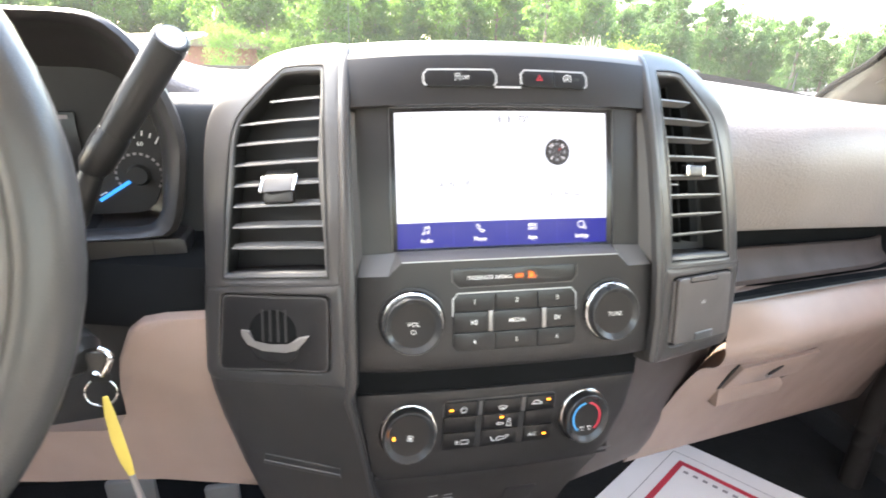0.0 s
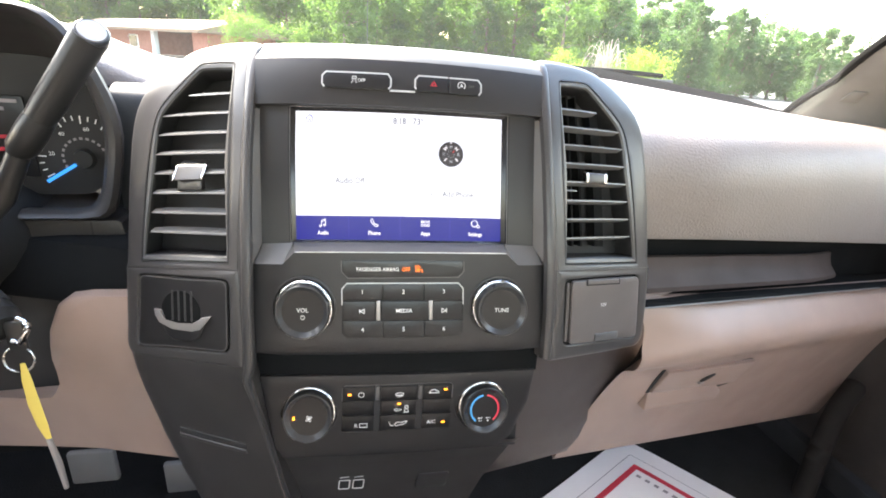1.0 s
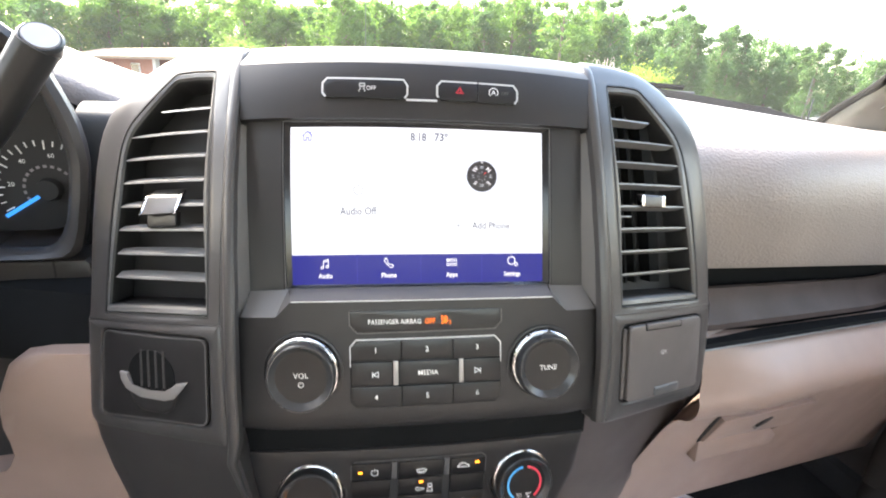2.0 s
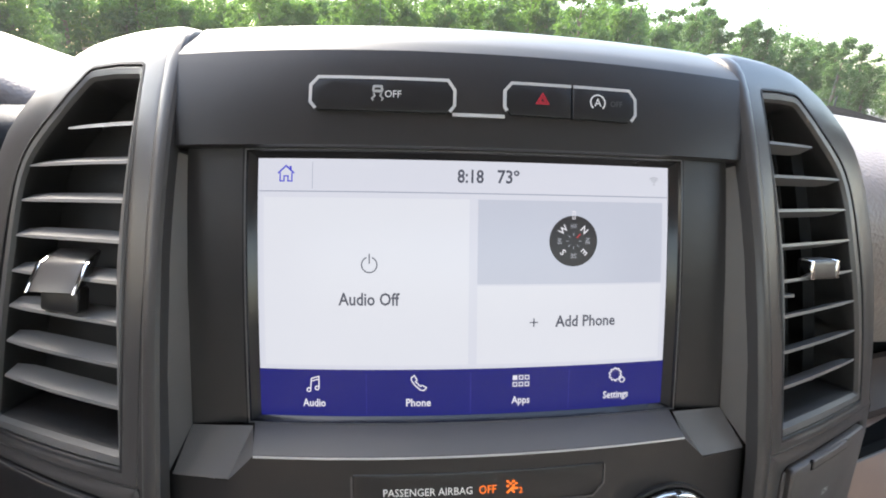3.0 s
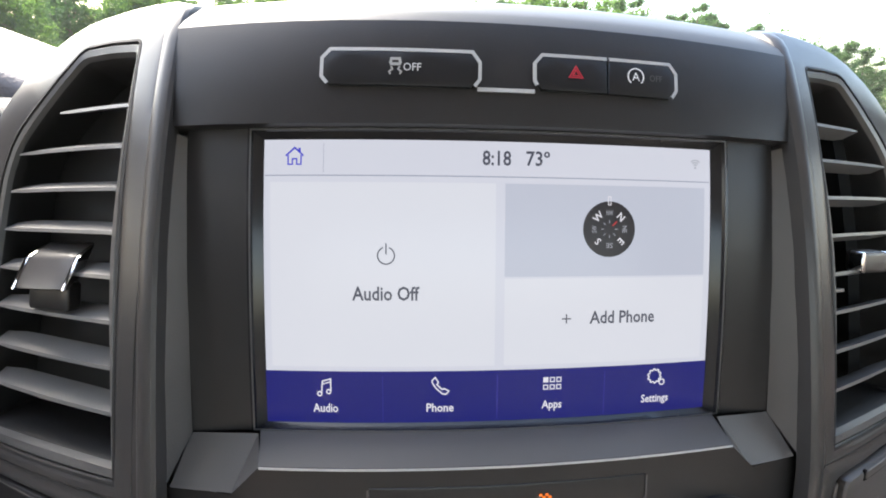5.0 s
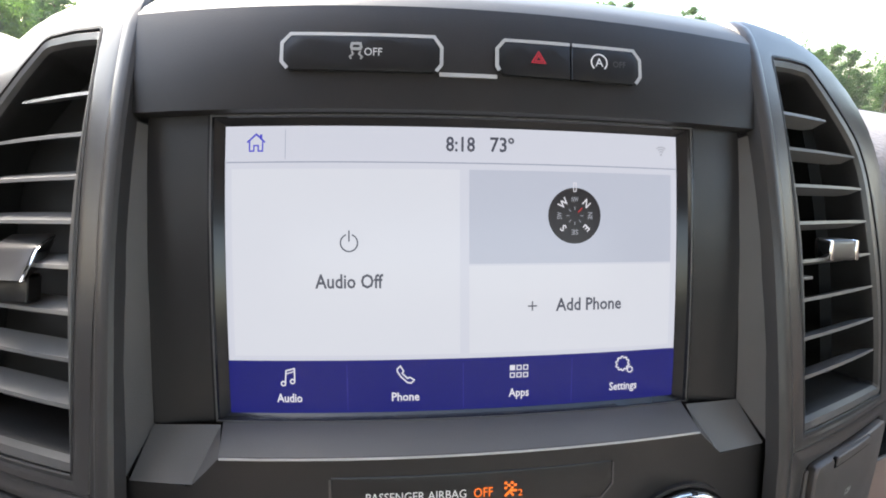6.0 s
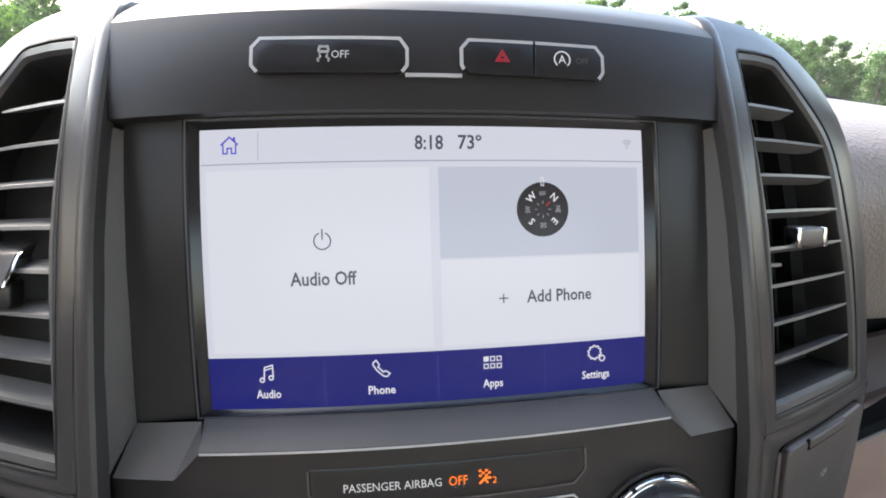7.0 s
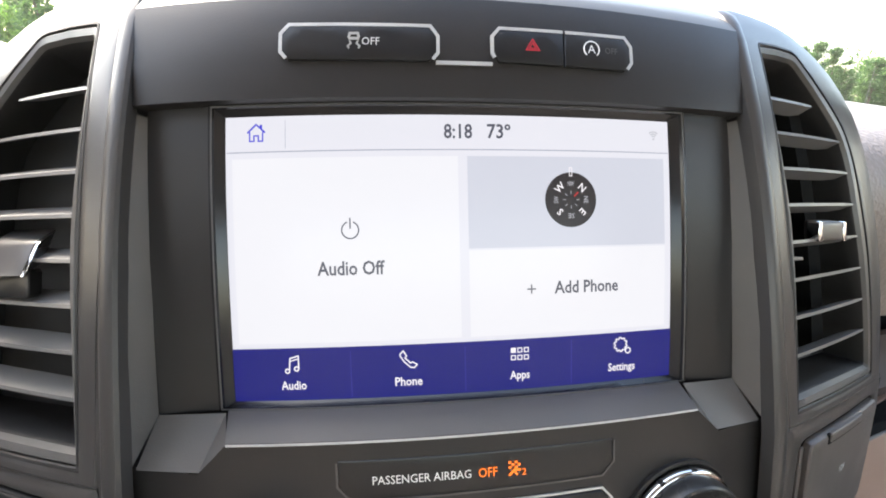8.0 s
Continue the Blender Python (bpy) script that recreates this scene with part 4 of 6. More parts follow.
def rotary(name, u, v, w0, owner, r=0.0212):
    """A knob: a ribbed chrome skirt at its foot, a dark grip and a dished face."""
    k = part(name, bent(lathe(u, v, [(r * 1.02, w0 + 0.0050), (r * 1.025, w0 + 0.0080), (r * 1.01, w0 + 0.0125), (r * 0.985, w0 + 0.0150), (r * 0.955, w0 + 0.0158)]), 0.02), KNOB, owner)
    part("dish", bent(lathe(u, v, [(r * 0.955, w0 + 0.0158), (r * 0.925, w0 + 0.0157), (r * 0.88, w0 + 0.0145), (r * 0.80, w0 + 0.0118), (r * 0.765, w0 + 0.0109)]), 0.02), DISH, k, "satin dished rim")
    part("knob_face", bent(lathe(u, v, [(r * 0.765, w0 + 0.0109), (r * 0.74, w0 + 0.0108), (r * 0.4, w0 + 0.0108), (0.0003, w0 + 0.0108)], cap=True), 0.02), BUTTON, k)
    part("collar", bent(lathe(u, v, [(r * 1.22, w0 - 0.003), (r * 1.21, w0 + 0.0006), (r * 1.15, w0 + 0.0010), (r * 1.10, w0 - 0.001)]), 0.02), FASCIA, k)
    part("chrome_ring", bent(lathe(u, v, [(r * 1.05, w0), (r * 1.10, w0 + 0.0010), (r * 1.105, w0 + 0.0030), (r * 1.085, w0 + 0.0046), (r * 1.055, w0 + 0.0054), (r * 1.02, w0 + 0.0056)]), 0.02), KNOBCHROME, k, "smoked chrome ring")
    for j in range(10):
        a = radians(36 * j + 12)
        d, n = Vector((math.cos(a), math.sin(a))), Vector((-math.sin(a), math.cos(a)))
        p0, p1, n = d * r * 1.075, d * r * 1.108, n * 0.0009
        part("notch", bent(slab([(u + q.x, v + q.y) for q in (p0 - n, p1 - n, p1 + n, p0 + n)], w0 + 0.0052, 0.004, 0.0), 0.02), KNOB, k)
    return k


vol = rotary("volume_knob", -0.0791, -0.1049, face_w(0.079, -0.1049), radio)
fz = lambda u, v: face_w(0.079, -0.1049) + 0.0114
bm = letters("VOL", -0.0791, -0.1038, fz, height=0.0034)
strip(arc(-0.0791, -0.1094, 0.0016, 110, 430, 14), 0.0004, fz, 0.0002, bm=bm)
part("print", bent(strip([(-0.0791, -0.1090), (-0.0791, -0.1075)], 0.0004, fz, 0.0002, bm=bm), 0.014), WHITETEXT, vol)
tune = rotary("tune_knob", 0.0791, -0.1049, face_w(0.079, -0.1049), radio)
part("print", bent(letters("TUNE", 0.0791, -0.1052, fz, height=0.0033), 0.014), WHITETEXT, tune)

# ---- climate controls ----
climate = thing("climate_controls", dash(0, -0.225, -0.02), "black climate buttons with amber lamps between two knobs", "climate controls")
cw = lambda d: (lambda u, v: climate_w(u, v) + d)
fan = rotary("fan_knob", -0.0778, -0.2034, climate_w(0, -0.2034), climate)
cz = lambda u, v: climate_w(0, -0.2034) + 0.0114
bm = bmesh.new()
for a in range(20, 380, 90):
    c, q = math.cos(radians(a)), math.sin(radians(a))
    strip([(-0.0772 + c * x - q * y, -0.2052 + q * x + c * y) for x, y in ((0.0003, 0.0), (0.0012, 0.0012), (0.0024, 0.0012), (0.0027, 0.0002), (0.0016, -0.0004))], 0.00042, cz, 0.0002, True, bm=bm)
part("fan_symbol", bent(bm, 0.014), WHITETEXT, fan)
part("amber_lamp", bent(slab(rect(-0.0909, -0.2064, -0.0893, -0.2036), cz, 0.0004, 0), 0.014), AMBER, fan, "amber lamp")
heat = rotary("temperature_knob", 0.0770, -0.2030, climate_w(0, -0.203), climate)
part("blue_arc", bent(strip(arc(0.0770, -0.2030, 0.0128, 98, 232, 16), 0.0016, cz, 0.0002), 0.014), BLUEARC, heat, "blue cold arc")
part("red_arc", bent(strip(arc(0.0770, -0.2030, 0.0128, -52, 82, 16), 0.0016, cz, 0.0002), 0.014), REDARC, heat, "red heat arc")
bm = letters("MAX", 0.0733, -0.2110, cz, width=0.0042, height=0.0015)
letters("A/C", 0.0733, -0.2132, cz, width=0.0036, height=0.0014, bm=bm)
letters("MAX", 0.0806, -0.2110, cz, width=0.0042, height=0.0015, bm=bm)
part("print", bent(strip([(0.0796, -0.2134), (0.0812, -0.2134)], 0.0010, cz, 0.0002, bm=bm), 0.014), WHITETEXT, heat)
part("button_well", bent(slab(rect(-0.0500, -0.2235, 0.0485, -0.1800, 0.003), cw(0.0004), 0.003, 0.0004), 0.014), DARK, climate)
part("well_edge", bent(strip([(-0.0497, -0.1940), (-0.0497, -0.1830), (-0.0468, -0.1800), (0.0450, -0.1790), (0.0482, -0.1820), (0.0482, -0.1940)], 0.0007, cw(0.0003), 0.0007), 0.014), LEDGE, climate)
for u0, u1, cols in ((-0.0490, -0.0218, 0), (-0.0160, 0.0160, 1), (0.0218, 0.0474, 2)):
    for v0, v1 in ((-0.1938, -0.1812), (-0.2078, -0.1944), (-0.2226, -0.2084)):
        part("button", bent(slab(rect(u0, v0, u1, v1), cw(0.0022), 0.003, 0.0005), 0.014), BUTTON, climate)
for u in (-0.0190, 0.0190):
    part("silver_post", bent(slab(rect(u - 0.0018, -0.1936, u + 0.0018, -0.1806), cw(0.0028), 0.003, 0.0007), 0.014), LEDGE, climate)
for u, v in ((-0.0432, -0.1878), (0.0005, -0.1975), (0.0415, -0.1852), (0.0410, -0.2168)):
    part("amber_lamp", bent(slab(rect(u - 0.0015, v - 0.0007, u + 0.0015, v + 0.0007), cw(0.0026), 0.0006, 0), 0.014), AMBER, climate, "amber lamp")
bm = strip(arc(-0.0330, -0.1880, 0.0024, 115, 425, 16), 0.0005, cw(0.0025), 0.0002)
strip([(-0.0330, -0.1872), (-0.0330, -0.1850)], 0.0005, cw(0.0025), 0.0002, bm=bm)
part("power_symbol", bent(bm, 0.014), WHITETEXT, climate)
u, v = 0.0005, -0.1888
bm = strip([(u - 0.0036, v + 0.0010), (u, v + 0.0020), (u + 0.0036, v + 0.0010), (u + 0.0026, v - 0.0008), (u - 0.0026, v - 0.0008)], 0.0005, cw(0.0025), 0.0002, True)
for q in (-0.0015, 0, 0.0015):
    strip([(u + q, v + 0.0006), (u + q, v - 0.0024)], 0.0004, cw(0.0025), 0.0002, bm=bm)
part("defrost_symbol", bent(bm, 0.014), WHITETEXT, climate)
u, v = 0.0310, -0.1868
part("recirculate_symbol", bent(strip([(u - 0.0042, v - 0.0012), (u - 0.0030, v + 0.0006), (u - 0.0012, v + 0.0018), (u + 0.0012, v + 0.0018), (u + 0.0026, v + 0.0004), (u + 0.0044, v - 0.0002), (u + 0.0044, v - 0.0014)], 0.0006, cw(0.0025), 0.0002, True), 0.014), WHITETEXT, climate)
u, v = 0.0005, -0.2030
bm = strip([(u - 0.0042, v), (u - 0.0022, v + 0.0016), (u - 0.0022, v + 0.0006), (u + 0.0006, v + 0.0006), (u + 0.0022, v), (u + 0.0006, v - 0.0010), (u - 0.0022, v - 0.0010), (u - 0.0022, v - 0.0016)], 0.0004, cw(0.0025), 0.0002, True)
strip(arc(u + 0.0066, v + 0.0022, 0.0015, 0, 360, 10), 0.0005, cw(0.0025), 0.0002, bm=bm)
strip([(u + 0.0052, v + 0.0002), (u + 0.0046, v - 0.0026), (u + 0.0086, v - 0.0026), (u + 0.0078, v + 0.0002)], 0.0005, cw(0.0025), 0.0002, bm=bm)
part("face_flow_symbol", bent(bm, 0.014), WHITETEXT, climate)
u, v = 0.0005, -0.2160
bm = strip([(u - 0.0086, v + 0.0018), (u - 0.0066, v - 0.0020), (u - 0.0048, v - 0.0024), (u - 0.0048, v - 0.0012)], 0.0005, cw(0.0025), 0.0002)
strip([(u - 0.0034, v - 0.0012), (u - 0.0012, v + 0.0012), (u + 0.0036, v + 0.0006), (u + 0.0058, v + 0.0020), (u + 0.0076, v + 0.0014), (u + 0.0050, v - 0.0012), (u + 0.0006, v - 0.0016), (u - 0.0016, v - 0.0026)], 0.0005, cw(0.0025), 0.0002, True, bm=bm)
part("floor_flow_symbol", bent(bm, 0.014), WHITETEXT, climate)
bm = letters("R", -0.0366, -0.2170, cw(0.0026), height=0.0034)
strip(rect(-0.0336, -0.2186, -0.0272, -0.2152), 0.0005, cw(0.0025), 0.0002, True, bm=bm)
part("rear_defrost_symbol", bent(bm, 0.014), WHITETEXT, climate)
part("print", bent(letters("A/C", 0.0300, -0.2160, cw(0.0026), height=0.0034), 0.014), WHITETEXT, climate)

# ---- small panels under the vents ----
pw = lambda d: (lambda u, v: pod_w(u, v) + d)
pocket = thing("storage_panel", dash(-0.18, -0.14, 0.0), "dark plastic panel with a round hooded pocket", "storage panel")
plate = part("plate", bent(ring_plate([(-a, b) for a, b in outset(HOLE, (0.178, -0.108), -0.0008)], pw(0.0006), 0.006, 0.0014)), FASCIA, pocket)
part("edge_line", bent(strip([(-a, b) for a, b in outset(HOLE, (0.178, -0.108), -0.0022)], 0.0008, pw(0.0006), 0.0003, True)), LEDGE, plate)
cup = [(-0.1825 + 0.0185 * math.cos(radians(a)), -0.1095 + 0.0170 * math.sin(radians(a))) for a in range(-8, 189, 8)]
cup += [(-0.1985, -0.1150), (-0.1950, -0.1260), (-0.1880, -0.1325), (-0.1720, -0.1335), (-0.1660, -0.1270), (-0.1625, -0.1150)]
# flat black plate paints the shade inside the pocket; nothing is cut
part("opening", bent(slab(cup, pw(0.0012), 0.002, 0.0), 0.01), MATT, pocket, "black plate standing for the shaded ribbed opening")
for u in (-0.1900, -0.1840, -0.1780, -0.1720):
    part("rib", bent(slab(rect(u - 0.0009, -0.1175, u + 0.0009, -0.0925), pw(0.0018), 0.001, 0.0004), 0.01), CHARCOAL, pocket)
lip = [(-0.2075, -0.1085), (-0.2005, -0.1090), (-0.1970, -0.1175), (-0.1840, -0.1198), (-0.1700, -0.1192), (-0.1630, -0.1135), (-0.1540, -0.1115), (-0.1575, -0.1160), (-0.1640, -0.1232), (-0.1720, -0.1252), (-0.1900, -0.1246), (-0.2025, -0.1198), (-0.2065, -0.1140)]
part("lip", bent(slab(lip, pw(0.0045), 0.006, 0.0012), 0.01), SPOKE, pocket, "pale satin lip")
part("scoop", bent(slab([(-0.2010, -0.1200), (-0.1720, -0.1245), (-0.1600, -0.1190), (-0.1650, -0.1300), (-0.1720, -0.1345), (-0.1890, -0.1340), (-0.1965, -0.1290)], pw(0.0034), 0.006, 0.0022, seg=3), 0.01), FASCIA, pocket)

outlet = thing("outlet_cover", dash(0.18, -0.14, 0.0), "closed dark grey hinged cover of a power outlet", "outlet cover")
part("gap", bent(slab(HOLE, pw(-0.0030), 0.003, 0.0)), MATT, outlet)
plate = round_quad([(0.1440, -0.0832), (0.2222, -0.0814), (0.2262, -0.1410), (0.1442, -0.1390)], (0.004, 0.005, 0.005, 0.004))
part("cover", bent(ring_plate(plate, pw(0.0046), 0.007, 0.0022)), COVER, outlet)
part("spine", bent(slab(round_quad([(0.1402, -0.0850), (0.1432, -0.0848), (0.1434, -0.1372), (0.1404, -0.1374)], (0.001, 0.001, 0.001, 0.001), 1, 1), pw(-0.0004), 0.003, 0.0006), 0.012), COVER, outlet)
part("hinge_gap", bent(slab(rect(0.1585, -0.0872, 0.1970, -0.0824, 0.0004), pw(0.0050), 0.002, 0.0), 0.012), MATT, outlet)
part("hinge", bent(slab(rect(0.1595, -0.0864, 0.1960, -0.0822, 0.0008), pw(0.0060), 0.003, 0.0008), 0.01), COVER, outlet)
part("finger_tab", bent(slab(rect(0.1715, -0.1390, 0.1995, -0.1320, 0.0008), pw(0.0068), 0.004, 0.0014), 0.01), VENT, outlet)
part("print", bent(letters("12V", 0.1793, -0.1052, pw(0.0052), width=0.0062), 0.01), WHITETEXT, outlet)
slot = part("tail_slot", bent(slab([(-0.1930, -0.2235), (-0.1310, -0.2318), (-0.1300, -0.2415), (-0.1935, -0.2325)], pw(0.0006), 0.004, 0.0008)), DARK, stack)
part("slot_lip", bent(slab([(-0.1935, -0.2290), (-0.1310, -0.2378), (-0.1300, -0.2420), (-0.1938, -0.2330)], pw(0.0022), 0.004, 0.0012), 0.014), POD, slot)
part("slot_edge", bent(strip([(-0.1930, -0.2230), (-0.1310, -0.2312)], 0.0010, pw(0.0004), 0.0008), 0.014), VENT, slot)


# ---- passenger side of the dashboard ----
def rail_y(x):
    return 0.3 * abs(x) - 0.046


def zg(x):
    return 1.345 - 0.125 * (abs(x) - 0.277)


def zlip(x):
    return 1.269 - 0.127 * (abs(x) - 0.30)


def zfold(x):
    return 1.207 - 0.137 * (abs(x) - 0.314)


def zfoot(x):
    return 0.980 - 0.235 * (abs(x) - 0.25)


BASE = [(-1.12, 0.33, 1.45), (-1.0, 0.40, 1.465), (-0.867, 0.50, 1.478), (-0.655, 0.56, 1.482), (-0.46, 0.60, 1.486), (-0.25, 0.62, 1.487), (-0.1, 0.63, 1.50), (0.0, 0.64, 1.515), (0.30, 0.62, 1.516), (0.46, 0.60, 1.509), (0.655, 0.56, 1.488), (0.867, 0.50, 1.463), (1.0, 0.40, 1.455), (1.12, 0.33, 1.44)]
far_y = lambda x: lerp([(a, b) for a, b, c in BASE], x)
far_z = lambda x: lerp([(a, c) for a, b, c in BASE], x)
xs = [0.2, 0.235, 0.26, 0.30, 0.36, 0.42, 0.5, 0.58, 0.66, 0.74, 0.82, 0.90, 1.0, 1.09]


def stations(rows_of, xx=xs):
    return loft(bmesh.new(), [smooth_line(rows_of(x), 5) for x in xx])


def pad_profile(x):
    t = max(0.0, min(1.0, (0.40 - x) / 0.13))
    back = 0.030 * t * t * (3 - 2 * t)
    y, z = rail_y(x) + back + 2.0 * max(0, 0.27 - x), zg(x) - 0.37 * back
    return [(x, far_y(x) + 0.02, far_z(x) - 0.01), (x, far_y(x) - 0.02, far_z(x)), (x, y + 0.20, far_z(x) * 0.6 + 0.4 * 1.49 - 0.013), (x, y + 0.10, 1.483 - 0.04 * (x - 0.25)), (x, y + 0.040, 1.469 - 0.045 * (x - 0.25)), (x, y + 0.009, 1.447 - 0.055 * (x - 0.25)), (x, y - 0.003, 1.413 - 0.08 * (x - 0.25)), (x, y + 0.002, z + 0.011), (x, y + 0.012, z + 0.006), (x, y + 0.06, z + 0.006)]


pass_dash = thing("passenger_dashboard", (0.55, 0.2, 1.15), "grained taupe dashboard pad over a slim tray on the passenger side", "dashboard")
part("pad", stations(pad_profile, [0.2, 0.235, 0.26, 0.27, 0.28, 0.295, 0.31, 0.33, 0.35, 0.37, 0.39] + xs[5:]), PAD, pass_dash, "grained taupe pad", angle=60)
# matt black sheet paints the shade below the pad
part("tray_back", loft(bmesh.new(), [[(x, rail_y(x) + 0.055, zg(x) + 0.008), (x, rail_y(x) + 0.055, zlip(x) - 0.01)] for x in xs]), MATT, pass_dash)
def insert_y(x):
    return rail_y(x) + 0.014 * max(0, (x - 0.66) / 0.14) ** 2


part("tray_insert", loft(bmesh.new(), [[(x, insert_y(x) + 0.040, zg(x) - 0.030), (x, insert_y(x) + 0.035, zg(x) - 0.031), (x, insert_y(x) + 0.033, zg(x) - 0.040), (x, insert_y(x) + 0.027, zg(x) - 0.052), (x, insert_y(x) + 0.014, zg(x) - 0.063), (x, insert_y(x) + 0.013, zg(x) - 0.069), (x, insert_y(x) + 0.040, zg(x) - 0.071)] for x in xs[:9] + [0.70, 0.74, 0.78, 0.80]]), TRAYGREY, pass_dash, "smooth grey insert strip")
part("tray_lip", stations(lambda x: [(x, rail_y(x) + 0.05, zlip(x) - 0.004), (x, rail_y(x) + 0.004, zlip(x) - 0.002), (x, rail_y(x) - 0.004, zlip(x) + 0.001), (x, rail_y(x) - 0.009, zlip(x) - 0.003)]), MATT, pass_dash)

part("lip_line", tube([(x, rail_y(x) - 0.0095, zlip(x) - 0.0025) for x in xs if 0.22 < x < 0.95], 0.0011, 6), SLAT, pass_dash, "thin pale edge of the tray")


def box_profile(x):
    """The lid from the tray down: a shelf that bulges out to a rounded fold, flatter beside the pod, and a face that runs back to its foot."""
    y, a, b, c = rail_y(x), zlip(x), zfold(x), zfoot(x)
    t = max(0.0, min(1.0, (0.43 - x) / 0.13))
    k = 0.032 * t * t * (3 - 2 * t)
    b -= 0.68 * k
    return [(x, y + 0.03, a - 0.004), (x, y + 0.006, a - 0.004), (x, y - 0.019 + 0.5 * k, a * 0.6 + b * 0.4 + 0.003), (x, y - 0.035 + k, b + 0.021), (x, y - 0.038 + k, b + 0.003), (x, y - 0.028 + k, b - 0.018), (x, y + 0.006 + 0.8 * k, b * 0.8 + c * 0.2), (x, y + 0.041 + 0.4 * k, b * 0.45 + c * 0.55), (x, y + 0.072, c + 0.008), (x, y + 0.084, c), (x, y + 0.13, c + 0.004)]


LID_EDGE = [(0.98, 0.258), (1.012, 0.258), (1.038, 0.267), (1.075, 0.291), (1.1085, 0.310), (1.16, 0.3145), (1.2055, 0.3096), (1.2285, 0.3104), (1.245, 0.300), (1.27, 0.285)]


def lid_end(back=0.0):
    """The lid's slanting end beside the pod."""
    ends = [lerp(LID_EDGE, p[2]) for p in box_profile(0.30)]
    rows = [box_profile(x)[i] for i, x in enumerate(ends)]
    return smooth_line([(x + 1.6 * back, y + back, z) for x, y, z in rows], 5)


glove = thing("glove_box", (0.55, 0.2, 0.95), "closed stone-beige glove box with a flap handle and lock", "glove box")
gx = [0.34, 0.36, 0.39, 0.42, 0.46, 0.5, 0.58, 0.66, 0.74, 0.82, 0.90, 1.0, 1.09]
part("lid", loft(bmesh.new(), [lid_end(0.05), lid_end(0.003), lid_end()] + [smooth_line(box_profile(x), 5) for x in gx]), BEIGE, glove, angle=50)


def on_lid(x, z, out=0.0):
    """A place on the lid's face."""
    line = smooth_line(box_profile(x), 5)[20:46]
    return (x, lerp([(q.z, q.y) for q in line[::-1]], z) - out, z)


def lid_plate(outline, out, depth, mat, name, owner, bevel=0.002):
    bm = bmesh.new()
    outs = out if isinstance(out, tuple) else (out,) * len(outline)
    a = [bm.verts.new(on_lid(x, z, o)) for (x, z), o in zip(outline, outs)]
    b = [bm.verts.new(on_lid(x, z, min(o, 0.004) - depth)) for (x, z), o in zip(outline, outs)]
    f = bm.faces.new(a)
    for i in range(len(a)):
        j = (i + 1) % len(a)
        bm.faces.new((a[i], b[i], b[j], a[j]))
    bmesh.ops.bevel(bm, geom=list(f.edges), offset=bevel, segments=2, affect="EDGES", profile=0.5)
    return part(name, bm, mat, owner)


lid_plate([(0.3824, 1.1425), (0.5885, 1.1122), (0.5900, 1.0500), (0.5600, 1.0480), (0.3816, 1.0880)], (0.0008, 0.0006, 0.0020, 0.0022, 0.0008), 0.004, DARK, "gap", glove, 0.0004)
lid_plate([(0.3882, 1.1394), (0.5881, 1.1108), (0.5833, 1.0575), (0.5484, 1.0615), (0.3875, 1.0895)], (0.0080, 0.0095, 0.0085, 0.0065, 0.0045), 0.010, BEIGE, "handle", glove, 0.0035)
lid_plate([(0.3852, 1.0880), (0.5458, 1.0590), (0.5600, 1.0420), (0.5494, 1.0310), (0.3808, 1.0620)], (0.0015, 0.0015, 0.010, 0.016, 0.016), 0.010, BEIGE, "scoop", glove, 0.0030)
lock = [(0.4915 + 0.0125 * math.cos(k * 0.524), 1.0985 + 0.0062 * math.sin(k * 0.524) + 0.005 * math.cos(k * 0.524)) for k in range(12)]
lid_plate(lock, 0.0088, 0.006, DARK, "lock", glove, 0.0008)
lock = [(0.4825 + 0.0060 * math.cos(k * 0.785), 1.0900 + 0.0028 * math.sin(k * 0.785)) for k in range(8)]
lid_plate(lock, 0.0098, 0.003, SPOKE, "key_slot", glove, 0.0006)

# ---- driver side ----
knee = thing("knee_panel", (-0.4, 0.15, 1.05), "stone-beige plastic knee panel under the steering column", "dashboard panel")
KNEE = [(1.00, 0.036), (1.03, 0.034), (1.068, 0.027), (1.11, 0.018), (1.17, 0.005), (1.20, -0.005), (1.225, -0.007), (1.25, -0.004), (1.285, 0.006)]


def on_knee(x, z, out):
    return Vector((x, 0.3 * abs(x) + lerp(KNEE, z) - out, z))


edge = [(-0.14, 1.280), (-0.22, 1.277), (-0.300, 1.270), (-0.320, 1.266), (-0.333, 1.256), (-0.345, 1.228), (-0.352, 1.19), (-0.358, 1.15), (-0.364, 1.130), (-0.374, 1.119), (-0.392, 1.114), (-0.45, 1.111), (-0.60, 1.106), (-0.85, 1.095), (-0.85, 0.985), (-0.60, 1.006), (-0.477, 1.019), (-0.40, 1.031), (-0.345, 1.039), (-0.24, 1.041), (-0.14, 1.042)]
part("knee_face", bent(slab(edge[::-1], 0.0, 0.03, 0.005, seg=3), 0.022, on_knee), BEIGE, knee, angle=60)
part("column_surround", block(-0.86, 0.165, 1.09, -0.35, 0.2, 1.30, 0.006), DARK, knee)
filler = part("upper_filler", loft(bmesh.new(), [[(x, 0.3 * abs(x) + 0.012, 1.255), (x, 0.3 * abs(x) + 0.016, 1.268), (x, 0.3 * abs(x) + 0.05, 1.305), (x, 0.20, 1.312), (x, 0.21, 1.322)] for x in (-0.14, -0.2, -0.3, -0.4, -0.6, -0.86)]), MATT, knee)
for k in range(4):
    z = 1.272 + 0.009 * k
    part("slot", block(-0.305, 0.118 + 0.0085 * k, z, -0.262, 0.130 + 0.0085 * k, z + 0.003), DARK, filler)
